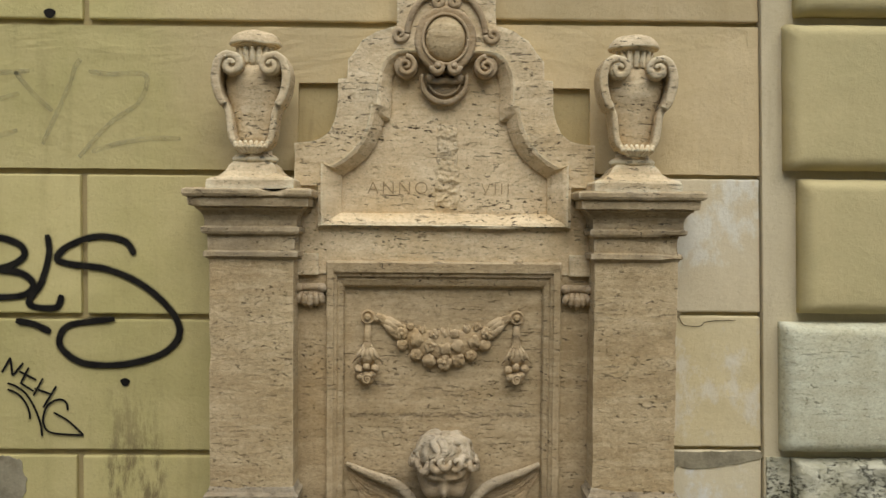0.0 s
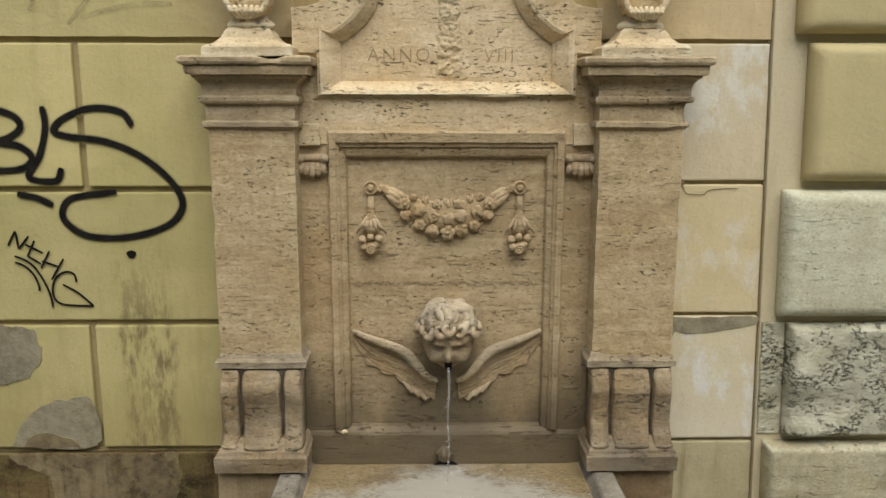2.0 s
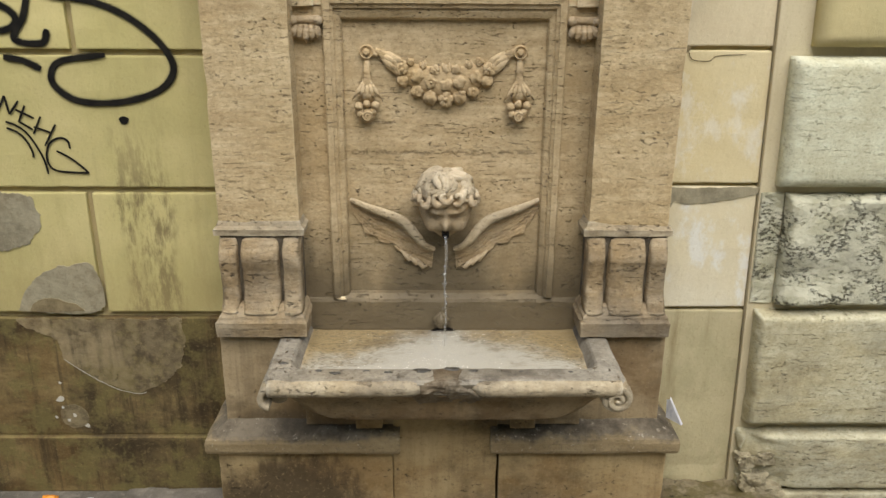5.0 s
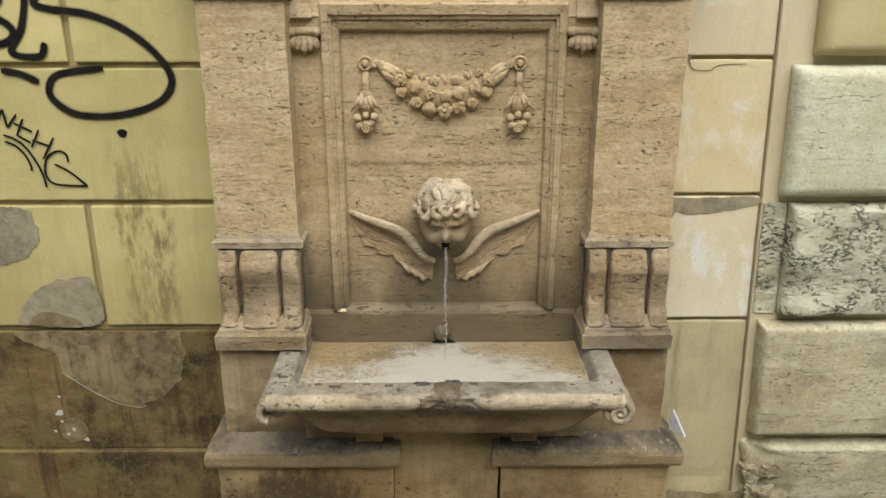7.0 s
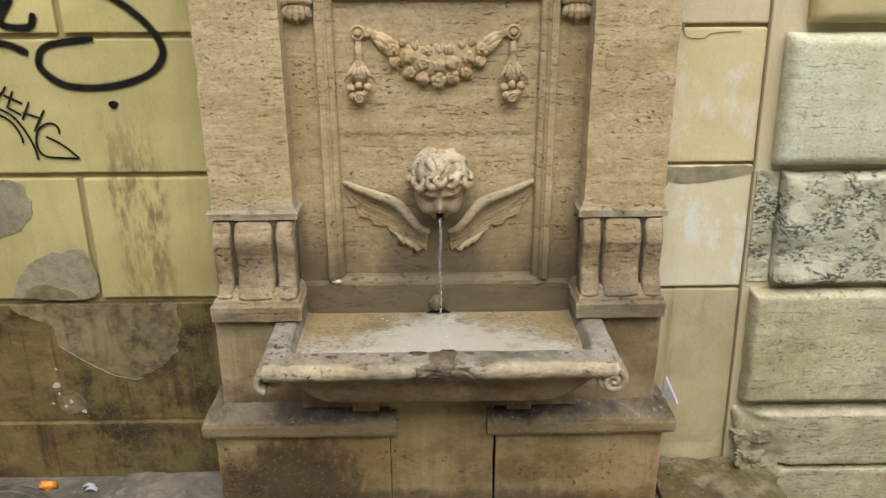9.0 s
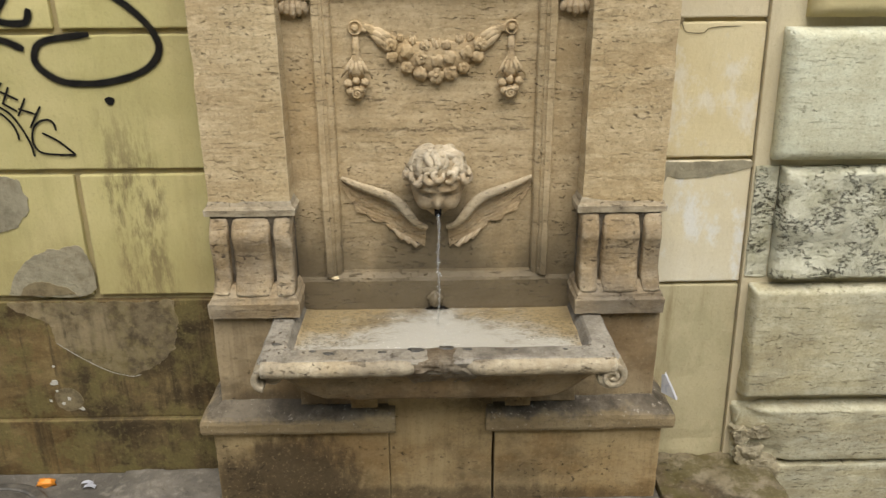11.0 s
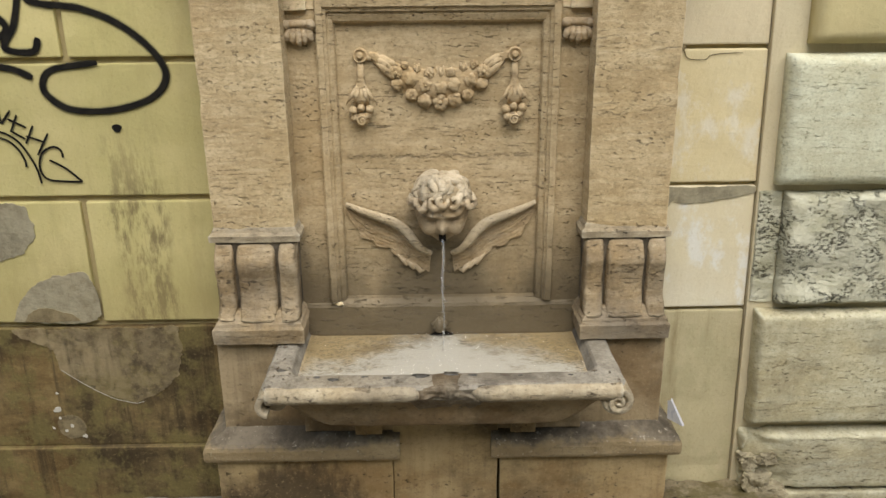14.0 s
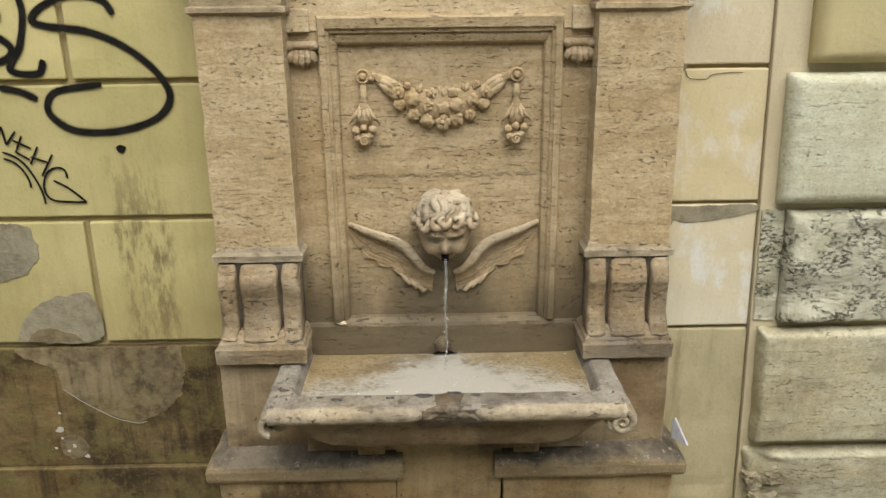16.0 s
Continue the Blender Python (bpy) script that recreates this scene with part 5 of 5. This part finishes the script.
def stroke(bm, pts, width, y, ends=0.8):
    """A painted line: a thin ribbon with rounded ends lying on the wall."""
    line = smooth_line(pts)
    left, right = [], []
    n = len(line)
    for i, (x, z) in enumerate(line):
        dx, dz = line[min(i + 1, n - 1)][0] - line[max(i - 1, 0)][0], line[min(i + 1, n - 1)][1] - line[max(i - 1, 0)][1]
        q = math.hypot(dx, dz) or 1
        e = min(i, n - 1 - i) / 3
        w = width / 2 * (1 if e >= 1 else ends + (1 - ends) * e) * (1 + 0.12 * noise.noise(Vector((x * 25, z * 25, 2))))
        left.append(bm.verts.new((x - dz / q * w, y, z + dx / q * w)))
        right.append(bm.verts.new((x + dz / q * w, y, z - dx / q * w)))
    for i in range(n - 1):
        bm.faces.new((left[i], left[i + 1], right[i + 1], right[i]))


def paint(name, label, strokes, width, y, material):
    """One tag on the wall: a thing with each painted stroke as a part, and its soft edge under that."""
    ob = thing(name, label, "graffiti")
    for i, pts in enumerate(strokes):
        line = [(-1.243 + a * 0.001568, 1.371 - (b - 562) * 0.001592) for a, b in pts]
        bm = bmesh.new()
        stroke(bm, line, width, y - 0.0001 * i)
        out = bmesh.ops.extrude_face_region(bm, geom=bm.faces[:])
        bmesh.ops.translate(bm, vec=(0, 0.0006, 0), verts=[g for g in out["geom"] if isinstance(g, bmesh.types.BMVert)])
        st = part("stroke", bm, material, ob)
        for k, wide in enumerate((1.22, 1.5, 1.9)):
            if width < 0.008 or (k and material is not SPRAY):
                break
            bm = bmesh.new()
            stroke(bm, line, width * wide, y + 0.0012 + 0.0004 * k + 0.00005 * i, 0.5)
            part("overspray", bm, MIST[k] if material is SPRAY else MIST[3], st)
    return ob


paint("graffiti", "large black spray-painted letters on yellow stucco", [
    [(-40, 430), (0, 424), (36, 436), (44, 455), (22, 472), (-10, 480)],
    [(-10, 480), (38, 486), (60, 506), (44, 524), (0, 529), (-40, 525)],
    [(85, 418), (88, 452), (74, 502), (52, 540), (98, 547), (110, 524)],
    [(240, 452), (222, 428), (172, 421), (122, 438), (102, 460), (128, 470), (190, 478), (250, 503), (300, 545), (320, 588), (292, 625), (222, 646), (150, 645), (112, 622), (106, 598), (128, 576), (204, 566)],
    [(28, 570), (60, 576), (90, 590)]], 0.0150, -0.0050, SPRAY)
paint("graffiti", "small black marker scrawl on yellow stucco", [
    [(2, 662), (17, 636)], [(17, 636), (21, 668)], [(21, 668), (40, 645)],
    [(50, 653), (36, 680)], [(33, 660), (63, 675)], [(34, 680), (58, 695)],
    [(75, 672), (58, 703)], [(60, 690), (88, 700)], [(99, 686), (75, 724)],
    [(119, 729), (117, 716), (108, 710), (95, 712), (82, 722), (75, 742), (78, 760), (90, 769), (115, 772), (147, 773)], [(147, 773), (120, 748), (94, 733)],
    [(12, 681), (28, 687), (45, 700), (60, 725), (70, 752), (73, 775)], [(12, 692), (30, 700), (44, 716), (51, 735), (51, 745)]], 0.0062, -0.0035, SPRAY)
paint("graffiti", "faded grey spray-painted letters on yellow stucco", [
    [(146, 112), (136, 126), (129, 150)], [(30, 134), (62, 172), (96, 202)], [(129, 150), (108, 196), (78, 260)],
    [(160, 132), (200, 137), (256, 136), (262, 158), (246, 190)], [(246, 190), (196, 224), (142, 282)], [(165, 272), (210, 258), (262, 249), (322, 248)],
    [(-20, 138), (56, 133)], [(-10, 186), (38, 172)], [(-20, 252), (34, 236)]], 0.013, -0.0030, FADED)
for x, z, r in ((-0.8955, 1.186, 0.0135), (-1.098, 2.213, 0.016)):
    bm = bmesh.new()
    rings(bm, [[(x + q * (1 + 0.15 * math.sin(3 * a)) * math.cos(a), y, z + q * 0.85 * math.sin(a)) for a in [2 * math.pi * k / 20 for k in range(20)]] for q, y in ((r, -0.0028), (r * 0.97, -0.0034))])
    tagged(part("paint_blot", bm, SPRAY), "round black paint blot on yellow stucco", "graffiti")


# ---------- bare patches where the stucco has come off ----------
RENDER = soiled("bare grey render", (0.215, 0.19, 0.122), (0.285, 0.255, 0.172), (0.11, 0.093, 0.058), 0.75, pores=0.2)
RENDER_DARK = soiled("dark damp render", (0.146, 0.116, 0.061), (0.203, 0.162, 0.089), (0.037, 0.029, 0.017), 0.95, pores=0.3)
CHIP_AND_GLINT = plaster("white chipped plaster and edge highlight", (0.38, 0.35, 0.28), (0.50, 0.47, 0.39), (0.25, 0.22, 0.16), 0.4)


def patch(outline, y, material, jag=0.006, seed=0.0, depth=0.003):
    bm = bmesh.new()
    line = []
    pts = outline + outline[:1]
    if len(outline) < 9:
        pts = smooth_line(pts, 5)
    for (x0, z0), (x1, z1) in zip(pts, pts[1:]):
        n = max(1, int(math.hypot(x1 - x0, z1 - z0) / 0.005))
        for k in range(n):
            x, z = x0 + (x1 - x0) * k / n, z0 + (z1 - z0) * k / n
            d = noise.noise_vector(Vector((x * 30, z * 30, seed))) * jag + noise.noise_vector(Vector((x * 110, z * 110, seed))) * jag * 0.5
            line.append((x + d.x, z + d.y))
    return part("bare_patch", plate(line, [], y, y + depth), material, wall_n)


patch([(-1.40, 0.968), (-1.215, 0.970), (-1.186, 0.93), (-1.178, 0.885), (-1.20, 0.84), (-1.25, 0.81), (-1.40, 0.79)], -0.0025, RENDER, 0.010, 1)
patch([(-1.290, 0.604), (-1.268, 0.650), (-1.225, 0.705), (-1.175, 0.738), (-1.110, 0.752), (-1.045, 0.752), (-1.037, 0.604)], -0.0025, RENDER, 0.006, 2)
patch([(-1.255, 0.604), (-1.235, 0.630), (-1.19, 0.648), (-1.13, 0.630), (-1.09, 0.604)], -0.0045, RENDER_DARK, 0.006, 3)
RENDER_OLD = soiled("old grey-brown render", (0.165, 0.124, 0.060), (0.245, 0.195, 0.110), (0.040, 0.029, 0.015), 0.95, (0.150, 0.120, 0.048), blots=((-0.90, 0.47, 0.13, 0.18, 0.85), (-0.80, 0.42, 0.10, 0.2, 0.7)), runs=0.9)
patch([(-1.30, 0.578), (-0.800, 0.580), (-0.796, 0.50), (-0.812, 0.42), (-0.880, 0.352), (-0.955, 0.322), (-1.020, 0.338), (-1.10, 0.385), (-1.172, 0.442), (-1.185, 0.510), (-1.25, 0.540), (-1.30, 0.565)], -0.0058, RENDER_OLD, 0.010, 4, 0.002)
for x, z, r in ((-1.207, 0.300, 0.011), (-1.203, 0.272, 0.004), (-1.172, 0.24, 0.007), (-1.228, 0.235, 0.006), (-1.135, 0.205, 0.007), (-1.20, 0.36, 0.004), (-1.19, 0.225, 0.005)):
    rng = random.Random(int(x * 1000))
    patch([(x + r * rng.uniform(0.5, 1.4) * math.cos(a), z + r * rng.uniform(0.5, 1.4) * math.sin(a)) for a in [2 * math.pi * k / 9 for k in range(9)]], -0.0070, CHIP_AND_GLINT, 0.002, x, 0.002)
patch([(-1.205, 0.275), (-1.165, 0.282), (-1.135, 0.262), (-1.128, 0.225), (-1.150, 0.200), (-1.190, 0.205), (-1.215, 0.235)], -0.0062, RENDER_DARK, 0.006, 9, 0.002)
patch([(0.660, 0.996), (0.906, 0.996), (0.904, 0.975), (0.84, 0.962), (0.77, 0.950), (0.70, 0.948), (0.672, 0.955), (0.660, 0.93)], -0.003, RENDER, 0.004, 6)
patch([(0.640, 1.395), (0.665, 1.400), (0.672, 1.388), (0.66, 1.376), (0.640, 1.374)], -0.006, RENDER_DARK, 0.003, 7, 0.01)

# ---------- at the foot of the wall ----------
KERB = soiled("mossy kerb stone", (0.150, 0.120, 0.066), (0.270, 0.225, 0.145), (0.035, 0.028, 0.016), 0.95, (0.089, 0.072, 0.024))


def slab(name, x0, x1, y0, y1, z1, material, label, rough, seed):
    bm = box(x0, x1, y0, y1, FLOOR_Z - 0.1, z1, 0.008)
    worn(bm, 0.014, 0.002, 0.006, seed)
    for v in bm.verts:
        if v.co.z > FLOOR_Z:
            v.co.z += rough * (noise.noise(v.co * 12) + 0.6 * noise.noise(v.co * 35) + 0.35 * noise.noise(v.co * 80))
    return tagged(part(name, bm, material, smooth=True), label, "paving stone", kind="structure")


slab("kerb_stone", 0.690, 1.075, -0.55, 0.0, -0.004, KERB, "rough brown mossy stone at the wall foot", 0.013, 3)
slab("paving_slab", -1.03, -0.68, -0.75, -0.012, FLOOR_Z + 0.014, PAVING_PALE, "worn grey paving slab at the wall foot", 0.006, 5)
slab("paving_slab_front", -0.68, 0.69, -0.75, -0.186, FLOOR_Z + 0.008, PAVING_PALE, "pale grey paving slab before the fountain", 0.003, 7)

PAPER = Mat("white paper", 0.7, 0.3)
PAPER.color(PAPER.mix(PAPER.ramp(PAPER.noise((60, 60, 20), 1, 3), 0.5, 0.6), (0.72, 0.72, 0.74), (0.60, 0.61, 0.66)))
PAPER = PAPER.m
bm = bmesh.new()
for a, b, c, d in (((0.664, -0.170, 0.335), (0.700, -0.205, 0.328), (0.668, -0.176, 0.400), (0.662, -0.165, 0.392)), ((0.700, -0.205, 0.328), (0.706, -0.200, 0.330), (0.672, -0.168, 0.404), (0.668, -0.176, 0.400))):
    f = bm.faces.new([bm.verts.new(p) for p in (a, b, c, d)])
bmesh.ops.solidify(bm, geom=bm.faces[:], thickness=0.0008)
tagged(part("paper_scrap", bm, PAPER), "folded white paper leaflet tucked on the plinth ledge", "paper")

PEEL = Mat("orange peel", 0.5, 0.4)
PEEL.color((0.75, 0.27, 0.03))
bm = bmesh.new()
ball(bm, (-1.262, -0.075, FLOOR_Z + 0.010), 0.022, 1.2, 0.7, 0.7, 14, 10, 0.8)
tagged(part("orange_peel", bm, PEEL.m, smooth=True), "scrap of bright orange peel on the paving", "litter")
bm = bmesh.new()
for k, dx in enumerate((0, 0.012)):
    rows = []
    for i in range(7):
        a = radians(20 + i * 22)
        rows.append([(-1.128 + dx - 0.022 * math.cos(a), -0.085 + 0.016 * w - dx, FLOOR_Z + 0.004 + 0.016 * math.sin(a) - 0.004 * k) for w in (-0.5, 0.5)])
    rings(bm, rows, close=False)
bmesh.ops.solidify(bm, geom=bm.faces[:], thickness=0.002)
tagged(part("paper_litter", bm, PAPER), "crumpled white paper scrap on the paving", "litter")

# ---------- small marks ----------
CRACK = Mat("dark crack", 0.9, 0.1)
CRACK.color((0.10, 0.075, 0.04))
CRACK = CRACK.m
# a dark crack on the right; on the left a highlight painted along the patch edge
for line in ([(0.668, 1.382), (0.676, 1.364), (0.690, 1.357), (0.728, 1.356), (0.742, 1.367), (0.776, 1.372), (0.83, 1.373)], [(-1.172, 0.442), (-1.135, 0.412), (-1.10, 0.386), (-1.06, 0.360), (-1.02, 0.338), (-0.985, 0.328), (-0.955, 0.322), (-0.93, 0.328)]):
    bm = bmesh.new()
    stroke(bm, line, 0.0022, -0.0030 if line[0][0] > 0 else -0.0075, 0.3)
    part("crack", bm, CRACK if line[0][0] > 0 else CHIP_AND_GLINT, wall_n)
bm = bmesh.new()
ball(bm, (-0.300, -0.052, 0.668), 0.008, 1.5, 0.5, 0.6, 12, 8, 0.9)
part("loose_chip", bm, STONE_PALE, splash, "pale chip of stone on the strip")

IRON = Mat("worn cast iron", 0.55, 0.5)
IRON.color(IRON.mix(IRON.ramp(IRON.noise((20, 20, 20), 1.5, 6, 0.7), 0.35, 0.65), (0.05, 0.045, 0.036), (0.12, 0.105, 0.08)))
IRON.bump((IRON.noise((60, 60, 60), 1.5, 5, 0.7), 0.003))
IRON = IRON.m
cover = thing("drain_cover", "round worn iron cover set in the paving", "drain cover", at=(-1.385, -0.27, FLOOR_Z))
for name, prof in (("cover_plate", ((0.165, -0.02), (0.165, 0.002), (0.150, 0.004))), ("cover_ring", ((0.205, -0.02), (0.205, 0.005), (0.198, 0.008), (0.176, 0.008), (0.170, 0.004), (0.170, -0.02)))):
    bm = bmesh.new()
    rings(bm, [[(r * math.cos(a), r * math.sin(a), z) for a in [2 * math.pi * k / 48 for k in range(48)]] for r, z in prof], cap=name == "cover_plate")
    part(name, bm, IRON, cover)
